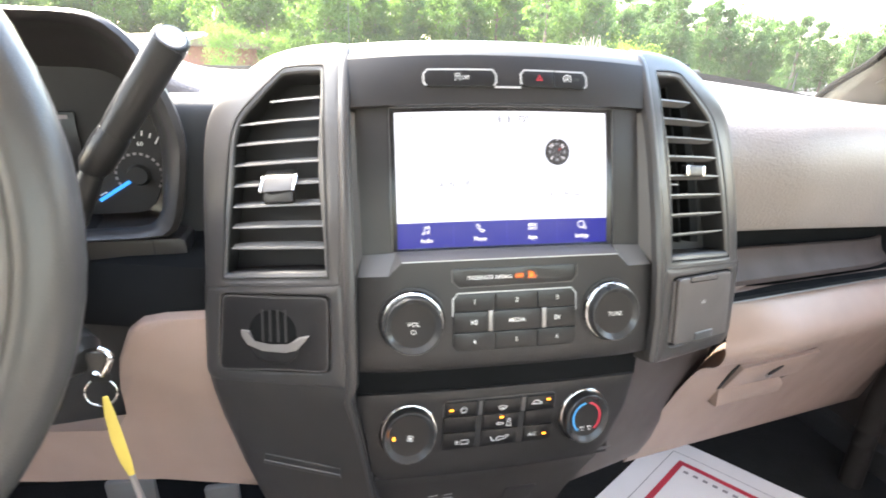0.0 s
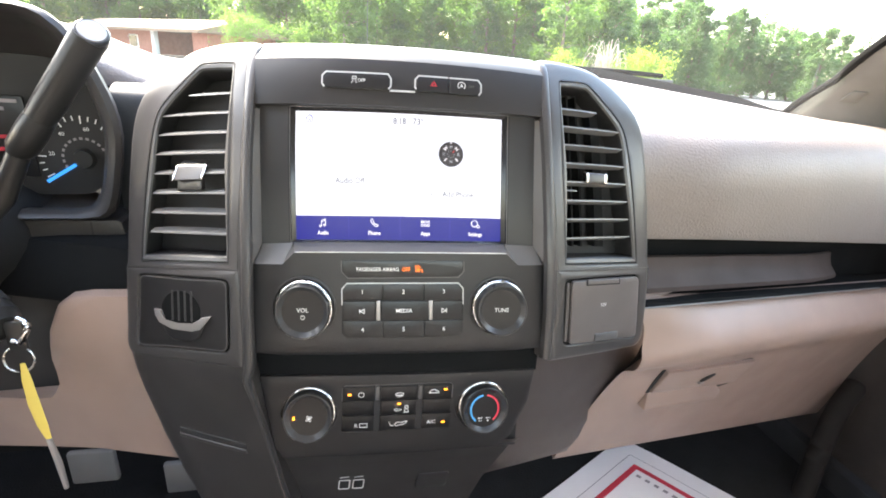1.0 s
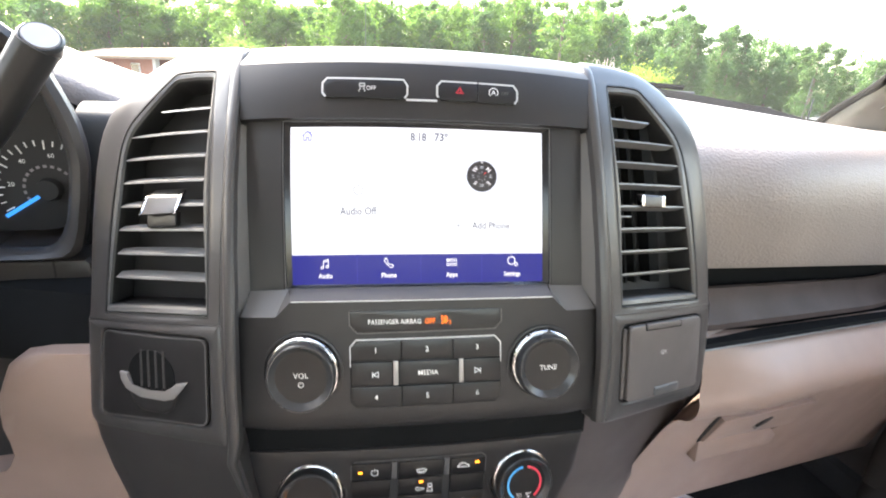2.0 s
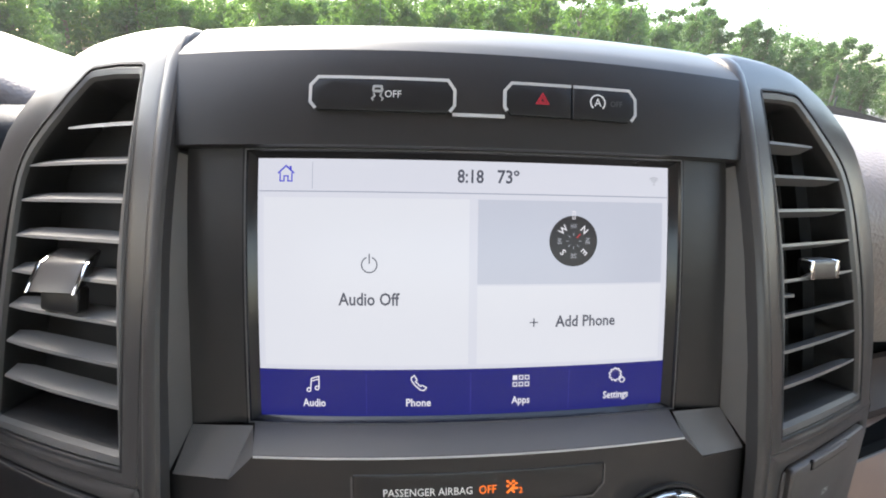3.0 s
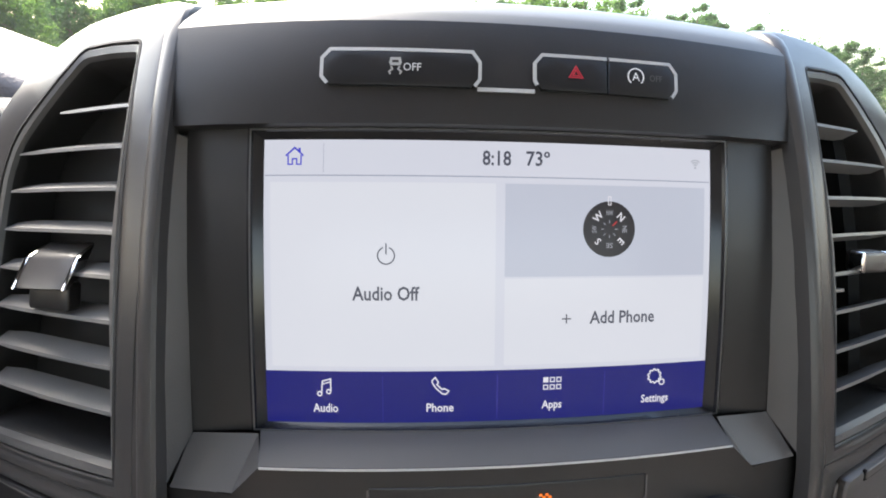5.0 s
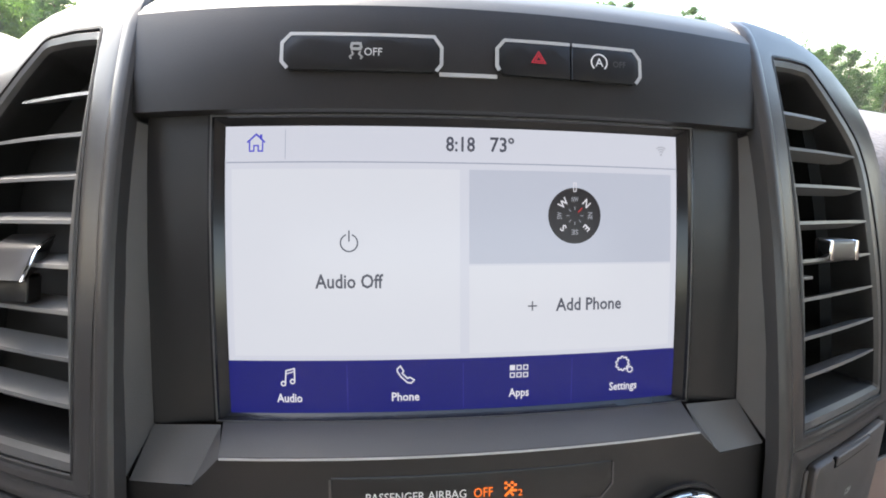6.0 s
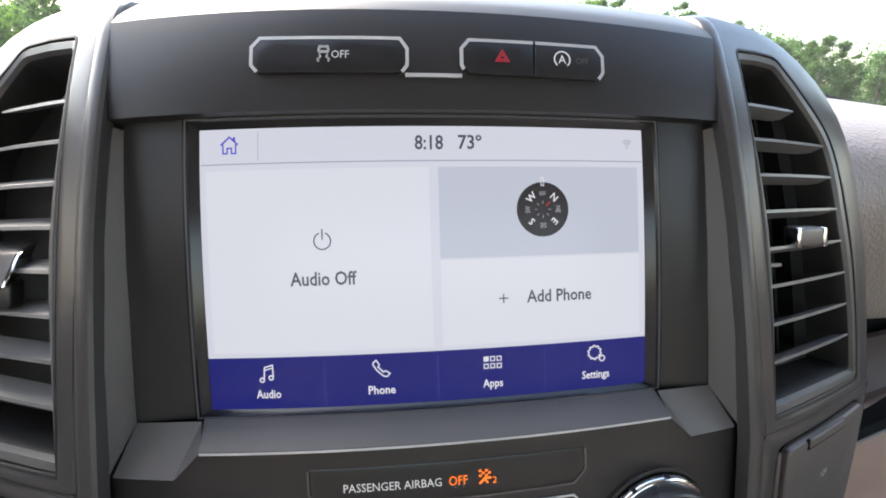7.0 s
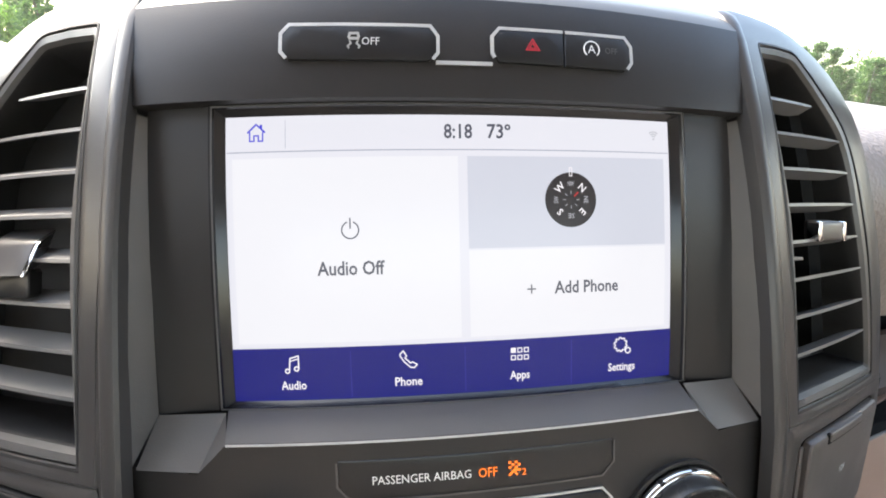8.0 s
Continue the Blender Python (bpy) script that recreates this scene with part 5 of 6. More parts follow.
sill = part("cluster_sill", bent(slab([(-0.60, 1.300), (-0.286, 1.300), (-0.289, 1.3225), (-0.293, 1.3255), (-0.60, 1.3255)], 0.0, 0.05, 0.003), 0.02, lambda x, z, w: Vector((x, 0.168 - w, z))), CHARCOAL, knee, "grey strip under the dials")
part("sill_joint", block(-0.3200, 0.1674, 1.301, -0.3185, 0.172, 1.3245), DARK, sill)

cluster = thing("instrument_cluster", (-0.42, 0.24, 1.30), "dark instrument cluster with white ticks and a blue needle", "instrument cluster")


def dial_line(pts, wd, y, mat, name):
    bm = strip(pts, wd, 0.0, 0.0004)
    for q in bm.verts:
        q.co = (q.co.x, y - q.co.z, q.co.y)
    return part(name, bm, mat, cluster)


hx, hz = -0.3425, 1.380
for k in range(25):
    a = radians(208 - 10 * k)
    dial_line([(hx + r * math.cos(a), hz + r * math.sin(a)) for r in (0.0435 if k % 3 else 0.040, 0.049)], 0.0013, 0.2345, WHITETEXT, "tick_mark")
for k, body in enumerate(("20", "40", "60", "80", "100")):
    a = radians(172 - 46 * k)
    bm = letters(body, hx + 0.0345 * math.cos(a), hz + 0.0345 * math.sin(a), 0.0, height=0.0045)
    for q in bm.verts:
        q.co = (q.co.x, 0.2342, q.co.y)
    part("dial_number", bm, WHITETEXT, cluster)
for k in range(16):
    a = radians(205 - 16 * k)
    dial_line([(hx + r * math.cos(a), hz + r * math.sin(a)) for r in (0.0218, 0.0246)], 0.0034, 0.2344, GREYINK, "scale_mark")
info = part("info_display", block(-0.50, 0.231, 1.357, -0.392, 0.2352, 1.448, 0.002), LENS, cluster, "small dark display between the dials")
for z, x0, x1, ink in ((1.4422, -0.426, -0.398, GREYINK), (1.4338, -0.432, -0.412, GREYINK), (1.403, -0.426, -0.412, REDINK), (1.389, -0.426, -0.412, REDINK), (1.366, -0.43, -0.403, GREYINK)):
    part("display_bar", block(x0, 0.2300, z - 0.0020, x1, 0.2312, z + 0.0020), ink, info)
dial_line([(hx - 0.0075, hz - 0.0055), (hx - 0.0427, hz - 0.0278)], 0.0038, 0.231, NEEDLE, "needle")
bm = bmesh.new()
bmesh.ops.create_cone(bm, cap_ends=True, segments=24, radius1=0.012, radius2=0.010, depth=0.006, matrix=Matrix.Translation((hx, 0.230, hz)) @ Matrix.Rotation(radians(90), 4, "X"))
part("hub", bm, DARK, cluster)
RIGHT_IN = [(-0.40, 1.527), (-0.352, 1.526), (-0.333, 1.518), (-0.314, 1.495), (-0.3035, 1.4625), (-0.2975, 1.430), (-0.2967, 1.4135), (-0.3048, 1.370), (-0.3127, 1.351), (-0.3245, 1.339), (-0.345, 1.3365), (-0.40, 1.336)]
RIGHT_OUT = [(-0.38, 1.541), (-0.345, 1.541), (-0.322, 1.534), (-0.300, 1.512), (-0.2844, 1.478), (-0.2757, 1.451), (-0.2728, 1.417), (-0.2818, 1.370), (-0.2896, 1.3416), (-0.3013, 1.329), (-0.345, 1.327), (-0.40, 1.3265)]
both = lambda r: softened(r + [(-1.0 - x, z) for x, z in r[::-1]])
plate = [(x - 0.018 * (x + 0.5) / 0.2, z - (0.028 * (z - 1.42) / 0.1 if z > 1.42 else 0.0)) for x, z in both(RIGHT_IN)]
part("dial_plate", bent(slab(plate[::-1], 0.0, 0.006, 0.0), 0.05, lambda x, z, w: Vector((x, 0.2352 - w, z))), DARK, cluster)
rows = []
for y, f, g, h in ((0.236, 0.0, -0.020, -0.034), (0.21, 0.0, -0.010, -0.016), (0.19, 0.0, 0.0, -0.003), (0.176, 0.10, 0.0, 0.0), (0.165, 0.45, 0.0, 0.0), (0.162, 0.75, 0.0, 0.0), (0.166, 0.96, 0.0, 0.0), (0.172, 1.0, -0.001, -0.001), (0.20, 1.0, -0.013, -0.006), (0.235, 1.0, -0.031, -0.016), (0.245, 1.0, -0.036, -0.022), (0.27, 1.0, -0.080, -0.060)):
    rows.append([(a * (1 - f) + c * f + g * (a + 0.5) / 0.2, y, b * (1 - f) + d * f + (h * (b - 1.42) / 0.1 if b > 1.42 else h * (1.42 - b) / 0.08 if f == 0 else 0.0)) for (a, b), (c, d) in zip(both(RIGHT_IN), both(RIGHT_OUT))])
part("hood", loft(bmesh.new(), rows, closed=True), CHARCOAL, cluster, "charcoal hood around the dials", angle=50)
part("driver_pad", loft(bmesh.new(), [smooth_line([(x, far_y(x) + 0.02, far_z(x) - 0.01), (x, far_y(x) - 0.03, far_z(x)), (x, 0.40, 1.481), (x, 0.28, 1.474), (x, 0.238, 1.468)], 4) for x in (-0.12, -0.17, -0.21, -0.24, -0.27)]), PAD, cluster, "grained pad beside the dials", angle=60)
# front of the same pad, its shade painted as a darker skin
part("driver_pad_front", loft(bmesh.new(), [smooth_line([(x, 0.238, 1.468), (x, 0.224, 1.463), (x, 0.212, 1.450), (x, 0.208, 1.41), (x, 0.208, 1.30)], 4) for x in (-0.12, -0.17, -0.21, -0.25, -0.30)]), SHADEPAD, cluster, "grained front of the pad, darkened as in shade", angle=60)
crown = [(-1.05, 1.470), (-0.80, 1.478), (-0.72, 1.512), (-0.62, 1.530), (-0.42, 1.530), (-0.38, 1.522), (-0.34, 1.507), (-0.30, 1.489), (-0.27, 1.478), (-0.25, 1.473)]
rows = []
for x in (-0.25, -0.27, -0.29, -0.31, -0.33, -0.355, -0.38, -0.42, -0.52, -0.62, -0.70, -0.80, -1.05):
    top = lerp(crown, x)
    rows.append(smooth_line([(x, far_y(x) + 0.02, far_z(x) - 0.01), (x, far_y(x) - 0.03, far_z(x)), (x, 0.48, 0.5 * far_z(x) + 0.5 * top), (x, 0.40, top), (x, 0.30, top), (x, 0.252, top - 0.006), (x, 0.244, top - 0.03)], 3))
part("driver_top", loft(bmesh.new(), rows), PAD, cluster, "grained pad rising behind the dials", angle=70)

wheel = thing("steering_wheel", (-0.46, -0.02, 1.18), "black leather-look steering wheel with a silver spoke", "steering wheel")
turn = Matrix.Translation((-0.4705, -0.11, 1.428)) @ Matrix.Rotation(radians(90 - 14), 4, "X")
ringp = [turn @ Vector((0.202 * math.cos(2 * math.pi * k / 72), 0.202 * math.sin(2 * math.pi * k / 72), 0)) for k in range(72)]
part("rim", tube(ringp, 0.0150, 16, closed=True, up=turn.to_3x3() @ Vector((0, 0, 1))), RIM, wheel)
for a in (0, 180, 250, 290):
    c, s = math.cos(radians(a)), math.sin(radians(a))
    p0, p1 = Vector((0.055 * c, 0.055 * s, -0.035)), Vector((0.182 * c, 0.182 * s, 0.0))
    n = Vector((-s, c, 0))
    rows = []
    for t, wd, th in ((0, 0.036, 0.010), (0.3, 0.034, 0.011), (0.7, 0.042 if a in (0, 180) else 0.024, 0.011), (1.0, 0.055 if a in (0, 180) else 0.03, 0.009)):
        m = p0.lerp(p1, t)
        rows.append([turn @ (m + n * wd * q + Vector((0, 0, th * r))) for q, r in ((-1, 0), (-0.9, 0.8), (0, 1), (0.9, 0.8), (1, 0), (0.9, -0.8), (0, -1), (-0.9, -0.8))])
    part("spoke", loft(bmesh.new(), rows, closed=True, cap=True), SPOKE if a in (0, 180) else RIM, wheel)
for a0 in (0, 180):
    rows = []
    for k in range(17):
        a = radians(a0 - 42 + 84 * k / 16)
        thick = 0.012 * (1 - (abs(k - 8) / 8) ** 4) + 0.002
        rows.append([turn @ Vector((r * math.cos(a), r * math.sin(a), z)) for r, z in ((0.198, 0), (0.190, thick), (0.174, thick * 0.9), (0.156, thick * 0.3), (0.156, -thick * 0.3), (0.178, -thick))])
    part("spoke_trim", loft(bmesh.new(), rows, closed=True, cap=True), SPOKE, wheel, "silver trim inside the rim")
bm = bmesh.new()
bmesh.ops.create_cone(bm, cap_ends=True, segments=32, radius1=0.085, radius2=0.065, depth=0.05, matrix=turn @ Matrix.Translation((0, 0, -0.02)))
bmesh.ops.bevel(bm, geom=bm.edges[:], offset=0.012, segments=3, affect="EDGES", profile=0.5)
part("hub", bm, RIM, wheel)

column = thing("steering_column", (-0.45, 0.1, 1.2), "black plastic steering column shroud", "steering column")
part("shroud", tube([(-0.462, -0.05, 1.385), (-0.462, 0.04, 1.355), (-0.455, 0.12, 1.325), (-0.45, 0.24, 1.27)], [0.05, 0.062, 0.07, 0.08], 20), DARK, column)
part("lock_housing", tube([(-0.45, 0.07, 1.30), (-0.39, 0.05, 1.287), (-0.350, 0.036, 1.276)], [0.045, 0.036, 0.022], 16), DARK, column)

shifter = thing("shift_lever", (-0.33, 0.08, 1.36), "black column shift lever with a pale end disc", "shift lever")
ax = Vector((0.062, -0.002, 0.084)).normalized()
cap = Vector((-0.2514, 0.084, 1.516))
part("arm", tube([(-0.40, 0.09, 1.32), (-0.345, 0.084, 1.375), cap - ax * 0.125], [0.010, 0.010, 0.009], 12), LEVER, shifter)
part("collar", tube([cap - ax * 0.128, cap - ax * 0.120, cap - ax * 0.100, cap - ax * 0.088], [0.009, 0.0125, 0.0130, 0.0122], 20), LEVER, shifter)
part("grip", tube([cap - ax * 0.088, cap - ax * 0.075, cap - ax * 0.03, cap - ax * 0.004], [0.0118, 0.0125, 0.0132, 0.0138], 24), LEVER, shifter)
tip = Vector((0.42, -0.66, 0.62)).normalized()
part("end_cap", tube([cap - tip * 0.009, cap + tip * 0.0015, cap + tip * 0.0035], [0.0126, 0.0134, 0.0118], 24), LEVER, shifter)
part("cap_disc", tube([cap + tip * 0.0030, cap + tip * 0.0046], [0.0110, 0.0102], 24), SPOKE, shifter, "pale silver disc in the end of the grip")

keys = thing("ignition_key", (-0.33, 0.03, 1.10), "ignition key with a ring and a long yellow tag", "key")
part("lock_bezel", tube([(-0.352, 0.036, 1.277), (-0.342, 0.030, 1.274), (-0.337, 0.027, 1.272)], [0.021, 0.019, 0.012], 20), LEVER, keys, "black lock bezel")
part("bow", tube(smooth_line([(-0.327, 0.030, 1.280), (-0.319, 0.028, 1.275), (-0.321, 0.026, 1.267), (-0.327, 0.026, 1.258), (-0.333, 0.027, 1.260)], 4), 0.0028, 10), CHROME, keys, "bright bent key bow")
part("blade_head", block(-0.337, 0.026, 1.250, -0.322, 0.030, 1.279, 0.0018), LEVER, keys)
rp = [Vector((-0.331 + 0.0120 * math.cos(k * 2 * math.pi / 28), 0.026 + 0.002 * math.sin(k * 2 * math.pi / 28), 1.241 + 0.0120 * math.sin(k * 2 * math.pi / 28))) for k in range(28)]
part("ring", tube(rp, 0.0010, 8, closed=True), STEEL, keys)
rows = []
for t, wd in ((0, 0.0022), (0.2, 0.0042), (0.5, 0.0052), (0.8, 0.0046), (1, 0.0026)):
    m = Vector((-0.328, 0.024, 1.238)).lerp(Vector((-0.320, 0.018, 1.158)), t) + Vector((0, -0.003 * math.sin(3.1 * t), 0))
    rows.append([m + Vector((q * wd, 0, q * wd * 0.12)) + Vector((0, r * 0.0009, 0)) for q, r in ((-1, 0), (0, -1), (1, 0), (0, 1))])
part("tag", loft(bmesh.new(), rows, closed=True, cap=True), TAG, keys, "long yellow tag")
part("tag_end", tube([(-0.320, 0.018, 1.158), (-0.316, 0.016, 1.13), (-0.314, 0.014, 1.10)], [0.0024, 0.0030, 0.0022], 8), SPOKE, keys)

for px, pz, wd, label in ((-0.53, 0.727, 0.042, "brake"), (-0.375, 0.68, 0.032, "accelerator")):
    pedal = thing("pedal", (px, 0.46, pz - 0.06), "worn black rubber %s pedal" % label, "pedal", "pedals")
    bm = block(px - wd, 0.44, pz - 0.042, px + wd, 0.455, pz + 0.035, 0.006)
    part("pad", bm, PEDAL, pedal)
    part("arm", tube([(px, 0.455, pz), (px, 0.50, pz + 0.1), (px, 0.52, pz + 0.3)], 0.01, 8), DARK, pedal)

# ---- paper mat on the passenger floor ----
mat = thing("paper_mat", (0.55, 0.1, 0.64), "white paper floor mat with a red printed border", "paper mat")
ctr, du, dv = Vector((0.638, 0.430, 0.6415)), Vector((0.657, -0.754, 0)), Vector((-0.89, -0.455, 0))


def sheet(a, b, up=0.0):
    p = ctr + du * a + dv * b
    curl = 0.015 * math.exp(-((a * a + b * b) / 0.03)) + 0.003 + 0.003 * math.sin(9 * a + 5 * b)
    return (p.x, p.y, p.z + curl + up)


def sheet_part(name, polys, matl, up, label=""):
    bm = bmesh.new()
    for (a0, b0), (a1, b1), (c0, d0), (c1, d1) in polys:
        n = 14
        rows = [[sheet((a0 + (a1 - a0) * i / n) * (1 - j / 6) + (c0 + (c1 - c0) * i / n) * j / 6, (b0 + (b1 - b0) * i / n) * (1 - j / 6) + (d0 + (d1 - d0) * i / n) * j / 6, up) for i in range(n + 1)] for j in range(7)]
        loft(bm, rows)
    return part(name, bm, matl, mat, label, angle=80)


sheet_part("sheet", [((-0.02, -0.02), (0.55, -0.02), (-0.02, 0.4), (0.55, 0.4))], PAPER, 0.0)
e, t = 0.050, 0.0125
sheet_part("border", [((e, e), (0.55, e), (e, e + t), (0.55, e + t)), ((e, e), (e, 0.4), (e + t, e), (e + t, 0.4))], REDINK, 0.0012, "red printed border")
e, t = 0.026, 0.0016
sheet_part("thin_border", [((e, e), (0.55, e), (e, e + t), (0.55, e + t)), ((e, e), (e, 0.4), (e + t, e), (e + t, 0.4))], GREYINK, 0.0012)
bars = [((0.072 + 0.02 * k, 0.076), (0.072 + 0.02 * k + 0.010, 0.076), (0.072 + 0.02 * k, 0.084), (0.072 + 0.02 * k + 0.010, 0.084)) for k in range(9)]
sheet_part("printed_bar", bars, GREYINK, 0.0012)

# ---- the cab around; its unseen rear and roof are added to shape light ----
part("floor", block(-1.13, -1.1, 0.60, 1.13, 0.75, 0.64), CARPET, None, "black carpeted cab floor", category="floor", kind="structure")
part("firewall", block(-1.13, 0.60, 0.62, 1.13, 0.64, 1.44), CARPET, None, "black carpeted firewall", category="wall", kind="structure")
part("tunnel", block(-0.14, -0.2, 0.64, 0.14, 0.6, 0.80, 0.04), CARPET, None, "black carpeted floor hump", category="floor", kind="structure")
part("door_surround", tube(smooth_line([(1.10, 0.31, 0.89), (1.04, 0.285, 0.85), (1.005, 0.265, 0.77), (0.99, 0.25, 0.63)], 4), 0.022, 12), DULL, None, "dark curved trim beside the footwell", category="trim", kind="structure")
# unseen ceiling; its cloth is lightened to bounce more light down
part("ceiling", block(-0.85, -1.1, 1.90, 0.85, -0.10, 1.93, 0.0), HEADLINER, None, "unseen cloth headliner, pale to bounce light", category="ceiling", kind="structure")
# unseen block, added to throw sunlight back onto the stack
part("bounce_block", block(-1.05, -1.04, 0.64, 1.05, -0.62, 0.98, 0.05), BOUNCE_CLOTH, None, "unseen grey cloth block behind the camera, added to bounce light", category="floor", kind="structure")
# unseen wall, placed close behind to block low light from the rear
part("wall_rear", block(-1.13, -1.10, 0.62, 1.13, -1.05, 1.40), BOUNCE_CLOTH, None, "unseen rear cab wall, set close to cut light from behind", category="wall", kind="structure")
part("rear_header", block(-1.10, -1.10, 1.78, 1.10, -1.05, 1.95), HEADLINER, None, "unseen panel over the rear window, added to cut light", category="trim", kind="structure")
part("rear_window", block(-0.86, -1.08, 1.40, 0.86, -1.075, 1.78), REARGLASS, None, "unseen rear window glass, bronze tint added to warm the light", category="window", kind="structure")
for s in (-1, 1):
    # driver's door is unseen; it is closed to cut light from the left
    body, rest = block(s * 1.10, -0.78, 0.62, s * 1.15, 0.62, 1.40, 0.01), block(s * 1.03, -0.7, 1.12, s * 1.10, 0.05, 1.19, 0.02)
    d = part("door_%d" % (1 if s < 0 else 2), body, DOORCARD, None, "taupe plastic door panel, closed", category="door", kind="structure")
    part("armrest", rest, BEIGE, d)
    part("rear_side_wall", block(s * 1.10, -1.1, 0.62, s * 1.15, -0.80, 1.25, 0.01), TRIM, None, "beige trimmed rear side wall", category="wall", kind="structure")
    part("sill", block(s * 1.07, -0.80, 0.58, s * 1.15, 0.62, 0.70, 0.01), DARK, None, "black door sill", category="sill", kind="structure")
    pts = [(s * 0.885, 0.51, 1.45), (s * 0.890, 0.47, 1.492), (s * 0.886, 0.41, 1.532), (s * 0.836, 0.32, 1.580), (s * 0.76, 0.12, 1.69), (s * 0.66, -0.10, 1.80), (s * 0.60, -0.25, 1.90)]
    rows = []
    for k, (x, y, z) in enumerate(pts):
        wd = lerp([(0, 0.20), (1, 0.17), (2, 0.125), (3, 0.11), (6, 0.11)], k)
        rows.append([(x, y + 0.02, z), (x + s * 0.004, y - 0.015, z - 0.004), (x + s * 0.3 * wd, y - 0.55 * wd, z - 0.008), (x + s * 0.55 * wd, y - wd, z - 0.012), (x + s * 0.62 * wd + s * 0.02, y - wd, z - 0.02), (x + s * 0.7 * wd, y - 0.4 * wd, z + 0.01)])
    p = part("a_pillar", loft(bmesh.new(), rows, closed=True, cap=True), TRIM, None, "beige trimmed windscreen pillar", category="pillar", kind="structure", angle=50)
    part("seal", tube(smooth_line([(x, y + 0.012, z + 0.002) for x, y, z in pts], 4), 0.0075, 8), MATT, p)
    face = lambda k, q: Vector(rows[k][1]).lerp(Vector(rows[k][2]), q)
    quad = [face(1, q).lerp(face(2, q), r) for q, r in ((0.30, 0.30), (0.62, 0.30), (0.62, 0.80), (0.30, 0.80))]
    n = (quad[1] - quad[0]).cross(quad[3] - quad[0]).normalized()
    n = n if n.y < 0 else -n
    bm = bmesh.new()
    f = bm.faces.new([bm.verts.new(q + n * 0.0030) for q in quad])
    low = [bm.verts.new(q - n * 0.004) for q in quad]
    for i in range(4):
        bm.faces.new((f.verts[i], low[i], low[(i + 1) % 4], f.verts[(i + 1) % 4]))
    bmesh.ops.bevel(bm, geom=list(f.edges), offset=0.002, segments=2, affect="EDGES", profile=0.5)
    part("clip_cover", bm, TRIM, p)
    part("b_pillar", block(s * 1.04, -0.85, 1.40, s * 1.12, -0.70, 1.92, 0.01), TRIM, None, "beige trimmed door pillar", category="pillar", kind="structure")
    part("rear_corner", block(s * 0.86, -1.10, 1.25, s * 1.15, -0.86, 1.92, 0.01), TRIM, None, "unseen rear cab corner, added to cut light", category="pillar", kind="structure")
    part("side_window", block(s * 1.105, -0.70, 1.36, s * 1.110, 0.45, 1.88), TINTED, None, "side window glass, bronze tint added to warm the light", category="window", kind="structure")
    part("roof_rail", block(s * 0.84, -1.1, 1.86, s * 1.10, -0.08, 1.95, 0.01), HEADLINER, None, "pale roof rail", category="rail", kind="structure")
wrows = [[(x, far_y(x) + 0.015, far_z(x) - 0.004), (x * 0.9, 0.22 + 0.3 * (1 - (x / 0.95) ** 2) * 0.3, 1.70), (x * 0.80, -0.10, 1.92)] for x in (-0.93, -0.7, -0.46, -0.2, 0, 0.2, 0.46, 0.7, 0.93)]
pane = part("windshield", loft(bmesh.new(), wrows), GLASS, None, "clear raked windscreen", category="windshield", kind="structure", angle=80)
pane.visible_shadow = False


# ---- outside ----
ASPHALT = surface("grey gravel lot", (0.22, 0.21, 0.20), 0.9, grain=0.6, grain_size=0.05, patch=3.0, vary=0.2)
LEAF = []
for nm, c in (("mid green leaves", (0.092, 0.150, 0.038)), ("olive pine needles", (0.072, 0.118, 0.048)), ("yellow green leaves", (0.20, 0.25, 0.045)), ("light green leaves", (0.120, 0.185, 0.042))):
    m = surface(nm, c, 0.6, patch=0.9, vary=0.45)
    nt = m.node_tree
    tn, mx = nt.nodes.new("ShaderNodeBsdfTranslucent"), nt.nodes.new("ShaderNodeMixShader")
    tn.inputs[0].default_value = (c[0] * 1.7, c[1] * 2.0, c[2] * 1.2, 1)
    mx.inputs[0].default_value = 0.45
    nt.links.new(nt.nodes["Principled BSDF"].outputs[0], mx.inputs[1])
    nt.links.new(tn.outputs[0], mx.inputs[2])
    nt.links.new(mx.outputs[0], nt.nodes["Material Output"].inputs[0])
    LEAF.append(m)
BARK = surface("grey brown bark", (0.16, 0.12, 0.09), 0.9, grain=0.8, grain_size=0.06)
DEADWOOD = surface("pale dead twigs", (0.42, 0.36, 0.28), 0.9)
BRICK = surface("red brick", (0.33, 0.13, 0.085), 0.85, patch=0.3, vary=0.2, grain=0.5, grain_size=0.07)
ROOF = surface("tan shingles", (0.20, 0.135, 0.085), 0.9, patch=0.4, vary=0.15, grain=0.5, grain_size=0.1)
WHITE = surface("white paint", (0.75, 0.74, 0.70), 0.6)

part("ground", block(-900, -900, -0.3, 900, 900, 0.0), ASPHALT, None, "pale grey gravel lot", category="ground", kind="structure")
brow = loft(bmesh.new(), [[(x, far_y(x) + 0.012, far_z(x) - 0.006), (x, far_y(x) + 0.03, far_z(x) + lerp([(0.2, 0.006), (0.45, 0.020), (0.8, 0.018), (0.9, 0.004)], x)), (x, far_y(x) + 0.06, far_z(x) + lerp([(0.2, 0.006), (0.45, 0.019), (0.8, 0.017), (0.9, 0.004)], x)), (x, far_y(x) + 0.16, far_z(x) - 0.03), (x, far_y(x) + 0.25, far_z(x) - 0.10)] for x in np.linspace(-0.95, 0.95, 25)])
part("cowl", brow, MATT, None, "black plastic cowl below the windscreen", category="cowl", kind="structure", angle=60)
wiper = thing("wiper", (0.5, 0.68, 1.52), "black windscreen wiper at rest on the cowl", "wiper")
